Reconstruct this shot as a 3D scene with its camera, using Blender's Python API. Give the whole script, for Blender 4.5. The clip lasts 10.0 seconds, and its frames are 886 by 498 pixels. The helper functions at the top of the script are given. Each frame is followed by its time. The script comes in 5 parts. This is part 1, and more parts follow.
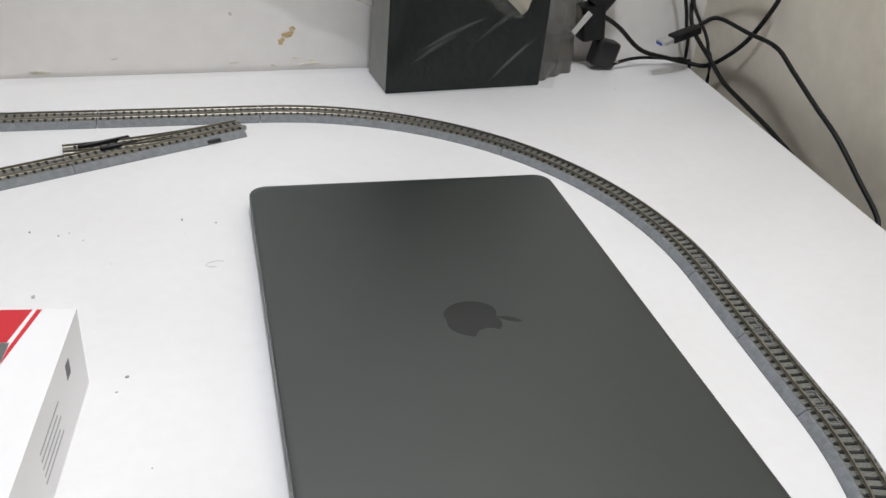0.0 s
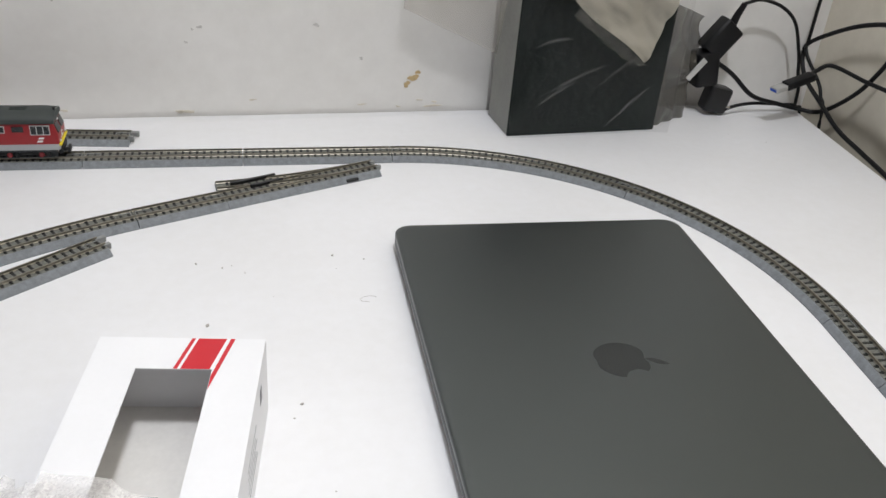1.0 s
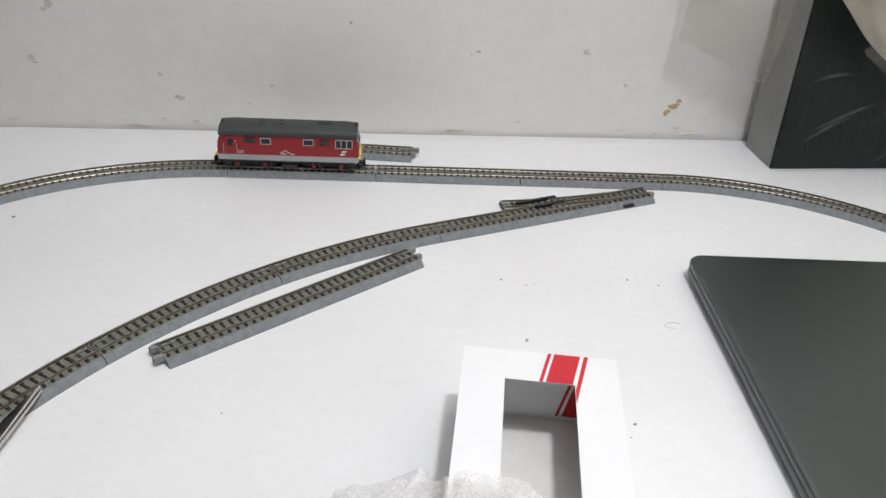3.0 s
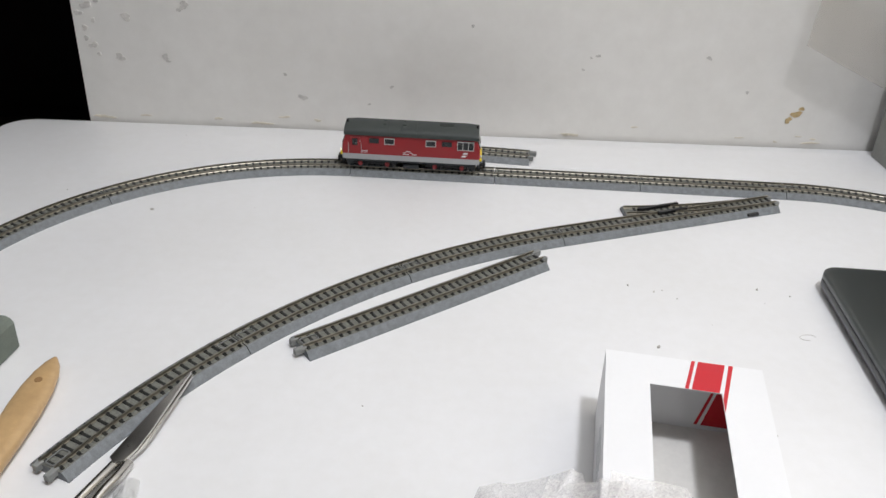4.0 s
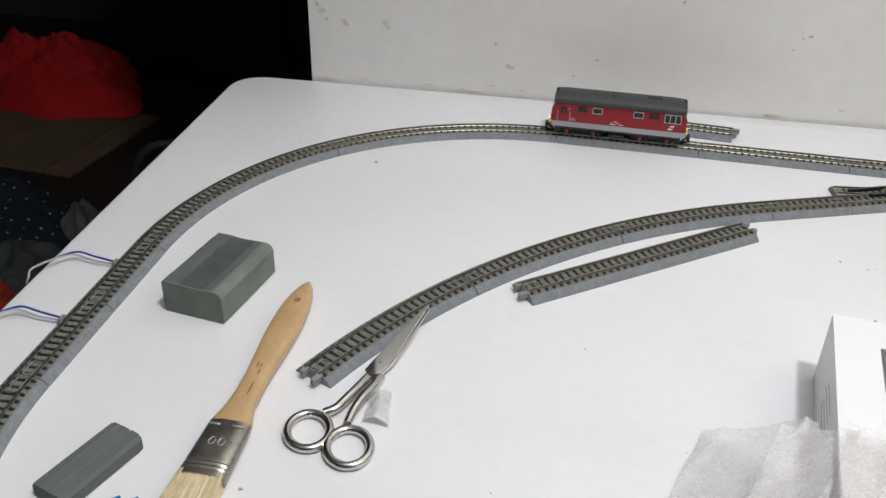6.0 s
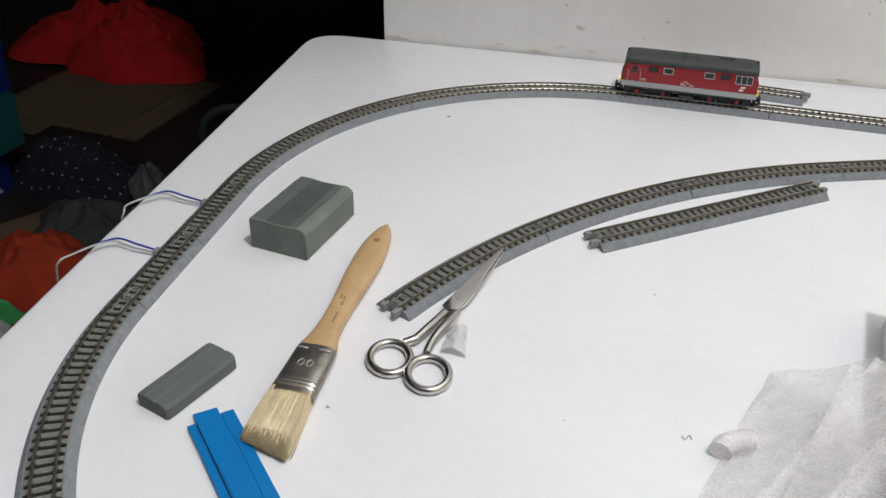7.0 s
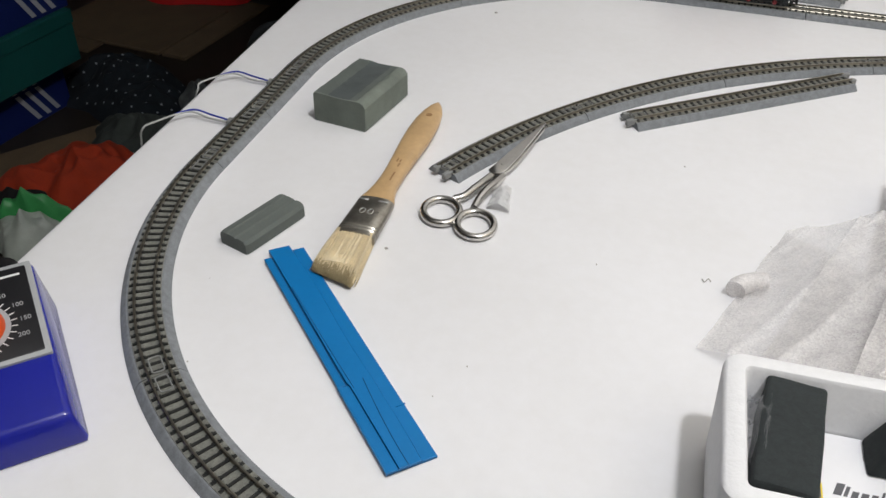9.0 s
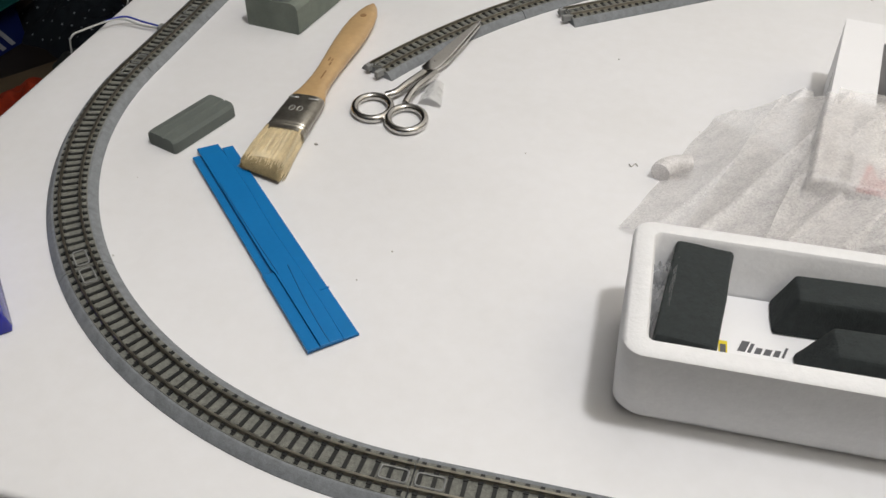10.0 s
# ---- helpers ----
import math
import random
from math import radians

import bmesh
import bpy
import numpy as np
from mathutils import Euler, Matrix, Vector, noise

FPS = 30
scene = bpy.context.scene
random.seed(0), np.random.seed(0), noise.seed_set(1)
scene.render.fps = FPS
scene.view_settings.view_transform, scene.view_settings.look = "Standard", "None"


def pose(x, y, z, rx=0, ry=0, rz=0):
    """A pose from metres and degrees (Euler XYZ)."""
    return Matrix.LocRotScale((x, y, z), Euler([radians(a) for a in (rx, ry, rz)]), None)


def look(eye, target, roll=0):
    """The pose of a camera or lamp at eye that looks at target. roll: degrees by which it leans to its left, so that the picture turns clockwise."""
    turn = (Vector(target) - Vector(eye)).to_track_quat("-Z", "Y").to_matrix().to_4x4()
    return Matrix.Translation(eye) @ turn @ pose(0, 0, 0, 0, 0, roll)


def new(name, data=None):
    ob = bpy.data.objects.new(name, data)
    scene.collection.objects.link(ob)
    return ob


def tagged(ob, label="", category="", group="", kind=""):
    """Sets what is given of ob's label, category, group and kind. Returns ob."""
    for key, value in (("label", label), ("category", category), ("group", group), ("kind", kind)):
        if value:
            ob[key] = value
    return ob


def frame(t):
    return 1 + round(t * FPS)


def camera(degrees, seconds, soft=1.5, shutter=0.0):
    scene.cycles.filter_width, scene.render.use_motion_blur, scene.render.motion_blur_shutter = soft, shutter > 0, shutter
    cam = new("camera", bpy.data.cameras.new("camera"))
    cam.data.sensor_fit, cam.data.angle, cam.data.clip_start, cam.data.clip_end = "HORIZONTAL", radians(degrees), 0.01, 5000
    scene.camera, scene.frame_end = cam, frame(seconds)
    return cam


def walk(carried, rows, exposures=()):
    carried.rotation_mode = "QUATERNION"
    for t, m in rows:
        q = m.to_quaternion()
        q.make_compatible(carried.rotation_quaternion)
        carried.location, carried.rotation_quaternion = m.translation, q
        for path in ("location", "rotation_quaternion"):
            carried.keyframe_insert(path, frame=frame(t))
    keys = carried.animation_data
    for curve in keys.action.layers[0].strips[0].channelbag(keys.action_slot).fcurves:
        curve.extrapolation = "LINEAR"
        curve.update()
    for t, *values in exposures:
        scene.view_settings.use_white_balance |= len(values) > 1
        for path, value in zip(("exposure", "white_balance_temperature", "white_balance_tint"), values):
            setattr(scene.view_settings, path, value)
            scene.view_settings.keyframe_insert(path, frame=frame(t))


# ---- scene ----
cam = camera(54.4, 10.0, soft=1.5)
PATH = [
    (0, (-0.013, -0.742, 1.033), (0.602, 0.842, -0.022), 5.8),
    (0.5, (-0.04, -0.743, 1.043), (0.509, 0.881, 0.013), 5.2),
    (1, (-0.069, -0.744, 1.047), (0.422, 0.913, 0.04), 4.9),
    (1.5, (-0.098, -0.742, 1.049), (0.33, 0.936, 0.048), 4.7),
    (2, (-0.126, -0.741, 1.051), (0.23, 0.954, 0.052), 4.5),
    (2.5, (-0.157, -0.741, 1.056), (0.12, 0.969, 0.057), 4.1),
    (4, (-0.221, -0.744, 1.055), (-0.189, 0.988, 0.056), 2.6),
    (4.5, (-0.238, -0.754, 1.057), (-0.289, 0.977, 0.057), 2.3),
    (5, (-0.255, -0.765, 1.056), (-0.388, 0.958, 0.049), 2.0),
    (5.5, (-0.266, -0.776, 1.055), (-0.473, 0.932, 0.035), 1.7),
    (7, (-0.283, -0.818, 1.045), (-0.66, 0.822, -0.036), 1.1),
    (7.5, (-0.288, -0.834, 1.041), (-0.699, 0.778, -0.07), 0.9),
    (8, (-0.288, -0.848, 1.039), (-0.719, 0.745, -0.091), 0.8),
    (8.5, (-0.281, -0.866, 1.037), (-0.718, 0.702, -0.125), 0.9),
    (9, (-0.272, -0.884, 1.037), (-0.71, 0.655, -0.163), 0.7),
    (9.5, (-0.259, -0.892, 1.026), (-0.676, 0.614, -0.223), 0.4),
    (10, (-0.241, -0.894, 1.019), (-0.612, 0.571, -0.291), -0.0),
]
walk(cam, [(t, look(eye, target, roll)) for t, eye, target, roll in PATH],
     [(0.0, 0.0, 6500, 10), (7.5, 0.0, 6500, 10), (8.6, -0.02, 6600, 10), (9.3, -0.06, 6720, 10), (10.0, -0.14, 6900, 10)])


# ---- world and light ----
T = 0.75          # height of the tabletop
world = bpy.data.worlds.new("room_air")
world.use_nodes = True
world.node_tree.nodes["Background"].inputs[0].default_value = (0.9, 0.95, 1.0, 1)
world.node_tree.nodes["Background"].inputs[1].default_value = 0.035
scene.world = world
bulb = bpy.data.lights.new("lamp_bulb", "POINT")
bulb.energy, bulb.shadow_soft_size, bulb.color = 37.5, 0.055, (0.935, 0.96, 1.01)
new("lamp_bulb", bulb).location = (0.05, -0.80, 2.06)


# ---- materials ----
def material(name, color, rough=0.5, metal=0.0, var=0.12, scale=40.0, fine=400.0, bump=0.05, dist=0.0005, spec=0.5, tint=None,
             rand=0.0, alpha=1.0, trans=0.0, emit=0.0, coat=0.0, rvar=0.1, sheen=0.0):
    """Principled surface with variation at two scales, and a fine relief."""
    m = bpy.data.materials.new(name)
    m.use_nodes = True
    nt = m.node_tree
    b = nt.nodes["Principled BSDF"]
    L = nt.links.new

    def node(kind, **kw):
        n = nt.nodes.new(kind)
        for k, v in kw.items():
            n.inputs[k].default_value = v
        return n
    co = node("ShaderNodeTexCoord")
    n1 = node("ShaderNodeTexNoise", Scale=scale, Detail=5.0, Roughness=0.6)
    n2 = node("ShaderNodeTexNoise", Scale=fine, Detail=3.0, Roughness=0.6)
    for n in (n1, n2):
        L(co.outputs["Object"], n.inputs["Vector"])
    add = nt.nodes.new("ShaderNodeMath")
    add.operation = "MULTIPLY_ADD"
    L(n2.outputs["Fac"], add.inputs[0])
    add.inputs[1].default_value = 0.5
    L(n1.outputs["Fac"], add.inputs[2])
    ramp = nt.nodes.new("ShaderNodeMapRange")
    ramp.inputs["From Min"].default_value, ramp.inputs["From Max"].default_value = 0.45, 1.05
    L(add.outputs[0], ramp.inputs["Value"])
    mix = nt.nodes.new("ShaderNodeMix")
    mix.data_type = "RGBA"
    dark = tint or tuple(c * (1 - var) for c in color)
    light = tuple(min(1, c * (1 + var)) for c in color)
    mix.inputs[6].default_value, mix.inputs[7].default_value = (*dark, 1), (*light, 1)
    L(ramp.outputs[0], mix.inputs[0])
    out = mix.outputs[2]
    if rand:
        info = nt.nodes.new("ShaderNodeObjectInfo")
        hsv = nt.nodes.new("ShaderNodeHueSaturation")
        mr = nt.nodes.new("ShaderNodeMapRange")
        mr.inputs["To Min"].default_value, mr.inputs["To Max"].default_value = 1 - rand, 1 + rand
        L(info.outputs["Random"], mr.inputs["Value"])
        L(mr.outputs[0], hsv.inputs["Value"])
        L(out, hsv.inputs["Color"])
        out = hsv.outputs[0]
    L(out, b.inputs["Base Color"])
    rr = nt.nodes.new("ShaderNodeMapRange")
    rr.inputs["To Min"].default_value, rr.inputs["To Max"].default_value = max(0.02, rough - rvar), min(1, rough + rvar)
    L(n1.outputs["Fac"], rr.inputs["Value"])
    L(rr.outputs[0], b.inputs["Roughness"])
    b.inputs["Metallic"].default_value = metal
    b.inputs["Specular IOR Level"].default_value = spec
    b.inputs["Alpha"].default_value = alpha
    b.inputs["Transmission Weight"].default_value = trans
    b.inputs["Coat Weight"].default_value = coat
    b.inputs["Sheen Weight"].default_value = sheen
    if emit:
        b.inputs["Emission Color"].default_value, b.inputs["Emission Strength"].default_value = (*color, 1), emit
    if bump:
        bp = nt.nodes.new("ShaderNodeBump")
        bp.inputs["Strength"].default_value, bp.inputs["Distance"].default_value = bump, dist
        L(add.outputs[0], bp.inputs["Height"])
        L(bp.outputs[0], b.inputs["Normal"])
    return m


M = dict(
    table=material("white_laminate", (0.80, 0.80, 0.82), 0.36, var=0.03, scale=9, fine=120, bump=0.01, spec=0.4, tint=(0.765, 0.76, 0.765)),
    edge=material("edge_band", (0.62, 0.58, 0.52), 0.5, var=0.08),
    wall=material("old_wall_paint", (0.84, 0.825, 0.80), 0.6, var=0.05, scale=7, fine=60, bump=0.12, dist=0.002, tint=(0.77, 0.75, 0.72)),
    cream=material("cream_wall_paint", (0.74, 0.69, 0.59), 0.65, var=0.07, scale=9, fine=60, bump=0.12, dist=0.002, tint=(0.63, 0.58, 0.48)),
    grime=material("wall_grime", (0.70, 0.65, 0.56), 0.8, var=0.25, scale=60),
    ochre=material("ochre_stain", (0.52, 0.39, 0.21), 0.8, var=0.3, scale=150),
    smudge=material("grey_smudge", (0.56, 0.54, 0.52), 0.8, var=0.3, scale=150),
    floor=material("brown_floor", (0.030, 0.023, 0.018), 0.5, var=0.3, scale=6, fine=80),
    # unseen ceiling, greyed so that less light bounces back
    ceiling=material("ceiling_toned_down", (0.60, 0.59, 0.57), 0.7, var=0.04),
    # dark tone stands in for gloom at the far end and cuts bounce
    dimmedwall=material("wall_toned_dark", (0.05, 0.042, 0.036), 0.7, var=0.2, scale=5),
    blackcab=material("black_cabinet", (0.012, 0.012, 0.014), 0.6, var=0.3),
    alu=material("space_grey_aluminium", (0.100, 0.110, 0.109), 0.36, metal=0.8, var=0.03, scale=14, fine=2500, bump=0.02, dist=0.0001, rvar=0.03),
    alubase=material("space_grey_base", (0.12, 0.124, 0.128), 0.4, metal=0.75, var=0.03, scale=14, fine=2500, bump=0.02, dist=0.0001, rvar=0.03),
    mirror=material("dark_polished_badge", (0.06, 0.065, 0.065), 0.2, metal=0.8, var=0.05, bump=0.0),
    roadbed=material("grey_roadbed_plastic", (0.190, 0.203, 0.217), 0.75, var=0.28, scale=260, fine=1500, bump=0.5, dist=0.0006, rand=0.04),
    # top of the same roadbed; warmer tint stands in for the rails' reflections
    ballast=material("tinted_bed_grain", (0.170, 0.172, 0.152), 0.85, var=0.4, scale=600, fine=2200, bump=0.7, dist=0.0006),
    tie=material("dark_tie_plastic", (0.013, 0.0135, 0.0125), 0.6, var=0.25, scale=400, rand=0.25),
    rail=material("nickel_rail", (0.29, 0.27, 0.225), 0.34, metal=0.9, var=0.2, scale=150, bump=0.02),
    joiner=material("grey_joiner_plastic", (0.23, 0.235, 0.23), 0.6, var=0.15, scale=300),
    blacktrim=material("black_switch_plastic", (0.008, 0.008, 0.009), 0.45, var=0.2),
    red=material("locomotive_red", (0.27, 0.013, 0.017), 0.38, var=0.06, scale=60, bump=0.01, spec=0.5),
    locogrey=material("locomotive_light_grey", (0.36, 0.37, 0.38), 0.45, var=0.06),
    roof=material("dark_green_grey_roof", (0.036, 0.043, 0.041), 0.6, var=0.12, scale=80, bump=0.03),
    chassis=material("black_chassis", (0.009, 0.010, 0.011), 0.5, var=0.25, scale=200),
    bogiegrey=material("grey_underframe", (0.028, 0.033, 0.036), 0.5, var=0.2, scale=200),
    wheelred=material("red_wheel", (0.22, 0.018, 0.022), 0.5, var=0.1),
    yellow=material("yellow_beam", (0.75, 0.60, 0.02), 0.45, var=0.05),
    print=material("white_print", (0.78, 0.78, 0.78), 0.5, var=0.03, bump=0),
    silver=material("silver_frame", (0.55, 0.55, 0.54), 0.35, metal=0.6, var=0.05, bump=0),
    pane=material("dark_window_glass", (0.012, 0.014, 0.016), 0.08, var=0.2, bump=0, rvar=0.02),
    lamp_on=material("warm_headlight", (1.0, 0.72, 0.35), 0.3, var=0.0, emit=6.0, bump=0),
    card=material("white_carton", (0.85, 0.85, 0.87), 0.45, var=0.02, scale=30, bump=0.02),
    cardin=material("carton_inside", (0.78, 0.76, 0.73), 0.8, var=0.06, scale=80, bump=0.08),
    redprint=material("red_print", (0.58, 0.014, 0.026), 0.4, var=0.03, bump=0),
    greyprint=material("grey_print", (0.10, 0.10, 0.11), 0.5, var=0.1, bump=0),
    foamblock=material("sanding_block_green_grey", (0.150, 0.172, 0.148), 0.85, var=0.34, scale=45, fine=1500, bump=0.35, dist=0.0005),
    foamtop2=material("grey_abrasive_top", (0.10, 0.115, 0.105), 0.85, var=0.25, scale=40, fine=1800, bump=0.35, dist=0.0005),
    foamtop=material("worn_dark_abrasive", (0.068, 0.080, 0.080), 0.85, var=0.3, scale=60, fine=1800, bump=0.35, dist=0.0005),
    eraser=material("grey_rubber_block", (0.105, 0.12, 0.11), 0.8, var=0.15, scale=90, fine=1200, bump=0.25, dist=0.0004),
    wood=material("varnished_pale_wood", (0.51, 0.335, 0.165), 0.42, var=0.15, scale=45, fine=300, bump=0.04, coat=0.2),
    # brown of the printed bars, and of the handle hole's painted shade
    woodink_shade=material("brown_ink_hole_shade", (0.30, 0.17, 0.07), 0.6, var=0.2, bump=0),
    ferrule=material("tinned_steel", (0.34, 0.32, 0.28), 0.32, metal=0.9, var=0.25, scale=120, bump=0.08),
    bristle=material("cream_bristle", (0.70, 0.60, 0.41), 0.5, var=0.22, scale=120, fine=900, bump=0.3),
    bristletip=material("grey_bristle_tip", (0.42, 0.345, 0.205), 0.6, var=0.3, scale=150, fine=900, bump=0.3),
    steel=material("polished_steel", (0.60, 0.585, 0.56), 0.19, metal=1.0, var=0.08, scale=50, bump=0.02),
    blue=material("blue_styrene", (0.002, 0.165, 0.44), 0.42, var=0.06, scale=25, bump=0.03, spec=0.35),
    # same plastic made darker: groove and gap shade put into the colour
    blueshade=material("blue_styrene_groove_shade", (0.006, 0.08, 0.2), 0.6, var=0.05, bump=0),
    cobalt=material("cobalt_blue_plastic", (0.010, 0.016, 0.27), 0.16, var=0.06, scale=30, bump=0.015, spec=0.5),
    dialblack=material("black_dial_plate", (0.014, 0.014, 0.016), 0.35, var=0.1, bump=0),
    orange=material("orange_knob", (0.72, 0.09, 0.015), 0.38, var=0.05),
    styro=material("expanded_polystyrene", (0.82, 0.82, 0.83), 0.65, var=0.03, scale=220, fine=600, bump=0.35, dist=0.0008, tint=(0.77, 0.77, 0.78)),
    darkfoam=material("charcoal_foam", (0.026, 0.032, 0.033), 0.95, var=0.3, scale=300, fine=1800, bump=0.6, dist=0.0008),
    rubber=material("black_cable", (0.005, 0.005, 0.006), 0.5, var=0.15, spec=0.3),
    usbblue=material("usb_blue", (0.02, 0.09, 0.5), 0.4, var=0.05),
    wireblue=material("wire_blue", (0.01, 0.03, 0.32), 0.4, var=0.05),
    wirewhite=material("wire_white", (0.42, 0.43, 0.42), 0.45, var=0.05),
    boxdark=material("dark_wrapped_carton", (0.010, 0.0140, 0.0130), 0.22, spec=0.2, var=0.35, scale=12, fine=40, bump=0.35, dist=0.006, coat=0.10),
    boxside=material("grey_carton_side", (0.27, 0.27, 0.25), 0.6, var=0.18, scale=30),
    redcloth=material("red_cotton", (0.55, 0.012, 0.013), 0.9, var=0.25, scale=25, fine=500),
    orangecloth=material("orange_cotton", (0.40, 0.038, 0.010), 0.9, var=0.25, scale=25, fine=500),
    navycloth=material("navy_cloth", (0.007, 0.012, 0.018), 0.9, var=0.3, scale=25, fine=500),
    blackcloth=material("black_cloth", (0.010, 0.012, 0.012), 0.9, var=0.3, scale=25, fine=500),
    greycloth=material("grey_green_cloth", (0.05, 0.06, 0.055), 0.9, var=0.3, scale=25, fine=500),
    fadedcloth=material("faded_grey_cloth", (0.10, 0.11, 0.11), 0.9, var=0.5, scale=60, fine=500),
    boxprint=material("pale_box_print", (0.50, 0.52, 0.58), 0.6, var=0.05, bump=0),
    star=material("pale_cloth_print", (0.30, 0.34, 0.38), 0.9, var=0.1),
    kraft=material("brown_cardboard", (0.15, 0.105, 0.062), 0.85, var=0.2, scale=12, fine=200),
    boxblue=material("royal_blue_carton", (0.008, 0.022, 0.15), 0.5, var=0.08),
    boxteal=material("teal_carton", (0.008, 0.10, 0.095), 0.5, var=0.08),
    green=material("green_plastic_bag", (0.05, 0.34, 0.10), 0.4, var=0.15),
    milky=material("milky_bag", (0.5, 0.55, 0.5), 0.4, var=0.15),
    crumb=material("grey_crumb", (0.30, 0.285, 0.265), 0.9, var=0.3, rand=0.4),
)


def film_material(name, color, cover, rough, scale, glint, spread=0.15, sparkle=0.0):
    """A thin translucent plastic film or foam: partly see-through, with sparkling relief."""
    m = bpy.data.materials.new(name)
    m.use_nodes = True
    nt, L = m.node_tree, m.node_tree.links.new
    b = nt.nodes["Principled BSDF"]
    co = nt.nodes.new("ShaderNodeTexCoord")
    vo = nt.nodes.new("ShaderNodeTexVoronoi")
    vo.inputs["Scale"].default_value = scale
    no = nt.nodes.new("ShaderNodeTexNoise")
    no.inputs["Scale"].default_value, no.inputs["Detail"].default_value = scale / 12, 4
    L(co.outputs["Object"], vo.inputs["Vector"])
    L(co.outputs["Object"], no.inputs["Vector"])
    mr = nt.nodes.new("ShaderNodeMapRange")
    mr.inputs["From Min"].default_value, mr.inputs["From Max"].default_value = 0.3, 0.75
    mr.inputs["To Min"].default_value, mr.inputs["To Max"].default_value = max(0, cover - spread), min(1, cover + spread)
    L(no.outputs["Fac"], mr.inputs["Value"])
    cover_out = mr.outputs[0]
    if sparkle:
        # cover differs from cell to cell, imitating the foam's bright and dark sparkle
        sep = nt.nodes.new("ShaderNodeSeparateColor")
        cell = nt.nodes.new("ShaderNodeMath")
        cell.operation, cell.inputs[1].default_value = "MULTIPLY_ADD", 0.20
        shift = nt.nodes.new("ShaderNodeMath")
        shift.operation, shift.inputs[1].default_value = "SUBTRACT", 0.10
        L(vo.outputs["Color"], sep.inputs[0])
        L(sep.outputs[0], cell.inputs[0])
        L(cover_out, shift.inputs[0])
        L(shift.outputs[0], cell.inputs[2])
        cover_out = cell.outputs[0]
    L(cover_out, b.inputs["Alpha"])
    b.inputs["Base Color"].default_value = (*color, 1)
    b.inputs["Roughness"].default_value = rough
    b.inputs["Specular IOR Level"].default_value = 0.6
    bp = nt.nodes.new("ShaderNodeBump")
    bp.inputs["Strength"].default_value, bp.inputs["Distance"].default_value = glint, 0.001
    L(vo.outputs["Distance"], bp.inputs["Height"])
    out = bp.outputs[0]
    if sparkle:
        # each small cell of the foam leans its own way, so that some flash
        sub, mul, add = [nt.nodes.new("ShaderNodeVectorMath") for _ in range(3)]
        sub.operation, mul.operation, add.operation = "SUBTRACT", "SCALE", "ADD"
        sub.inputs[1].default_value, mul.inputs["Scale"].default_value = (0.5, 0.5, 0.5), sparkle
        L(vo.outputs["Color"], sub.inputs[0])
        L(sub.outputs[0], mul.inputs[0])
        L(out, add.inputs[0])
        L(mul.outputs[0], add.inputs[1])
        nrm = nt.nodes.new("ShaderNodeVectorMath")
        nrm.operation = "NORMALIZE"
        L(add.outputs[0], nrm.inputs[0])
        out = nrm.outputs[0]
    if sparkle:
        b.inputs["Coat Weight"].default_value, b.inputs["Coat Roughness"].default_value = 1.0, 0.30
        L(out, b.inputs["Coat Normal"])
        L(bp.outputs[0], b.inputs["Normal"])
    else:
        L(out, b.inputs["Normal"])
    return m


M["foamsheet"] = film_material("foam_wrap", (0.86, 0.83, 0.82), 0.43, 0.40, 1300, 0.06, 0.07, 1.2)
M["scrapfilm"] = material("milky_scrap", (0.88, 0.88, 0.88), 0.28, var=0.04, scale=120, bump=0.05)
M["rollfoam"] = film_material("rolled_foam", (0.84, 0.81, 0.80), 0.62, 0.40, 1300, 0.06, 0.07, 1.2)
M["clearbag"] = film_material("clear_crumpled_bag", (0.62, 0.63, 0.65), 0.42, 0.10, 90, 0.6, 0.25)
M["hem"] = film_material("clear_hem", (0.32, 0.31, 0.27), 0.16, 0.12, 120, 0.9, 0.12)
# pale film for streaks: a highlight put into the colour
M["crease"] = film_material("plastic_highlight", (0.22, 0.23, 0.23), 0.22, 0.15, 90, 0.4, 0.2)
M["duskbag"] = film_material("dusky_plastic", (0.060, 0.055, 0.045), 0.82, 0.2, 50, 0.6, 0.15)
M["bag"] = film_material("cloudy_poly_bag", (0.50, 0.46, 0.385), 0.64, 0.16, 45, 0.5, 0.2)
M["thinbag"] = film_material("thin_poly_bag", (0.48, 0.44, 0.38), 0.40, 0.16, 45, 0.5, 0.15)
M["cling"] = film_material("clear_wrap", (0.06, 0.068, 0.063), 0.12, 0.12, 14, 0.35, 0.10)


# ---- building helpers ----
def finish(name, bm, mat, smooth=40):
    bmesh.ops.recalc_face_normals(bm, faces=bm.faces)
    me = bpy.data.meshes.new(name)
    bm.to_mesh(me)
    bm.free()
    me.materials.append(M[mat])
    if smooth:
        me.polygons.foreach_set("use_smooth", [True] * len(me.polygons))
        me.set_sharp_from_angle(angle=radians(smooth))
    return me


def part(name, bm, mat, parent, label="", smooth=40):
    """One mesh object under a thing or a part."""
    ob = new(name, finish(name, bm, mat, smooth))
    ob.parent = parent
    return tagged(ob, label)


def thing(name, m, label, category, group="", kind=""):
    """A thing with parts: an Empty at its base."""
    ob = new(name)
    ob.empty_display_size = 0.02
    ob.matrix_basis = m
    return tagged(ob, label, category, group, kind)


def solid(name, bm, mat, m, label, category, group="", kind="", smooth=40):
    """A thing of one mesh."""
    ob = new(name, finish(name, bm, mat, smooth))
    ob.matrix_basis = m
    return tagged(ob, label, category, group, kind)


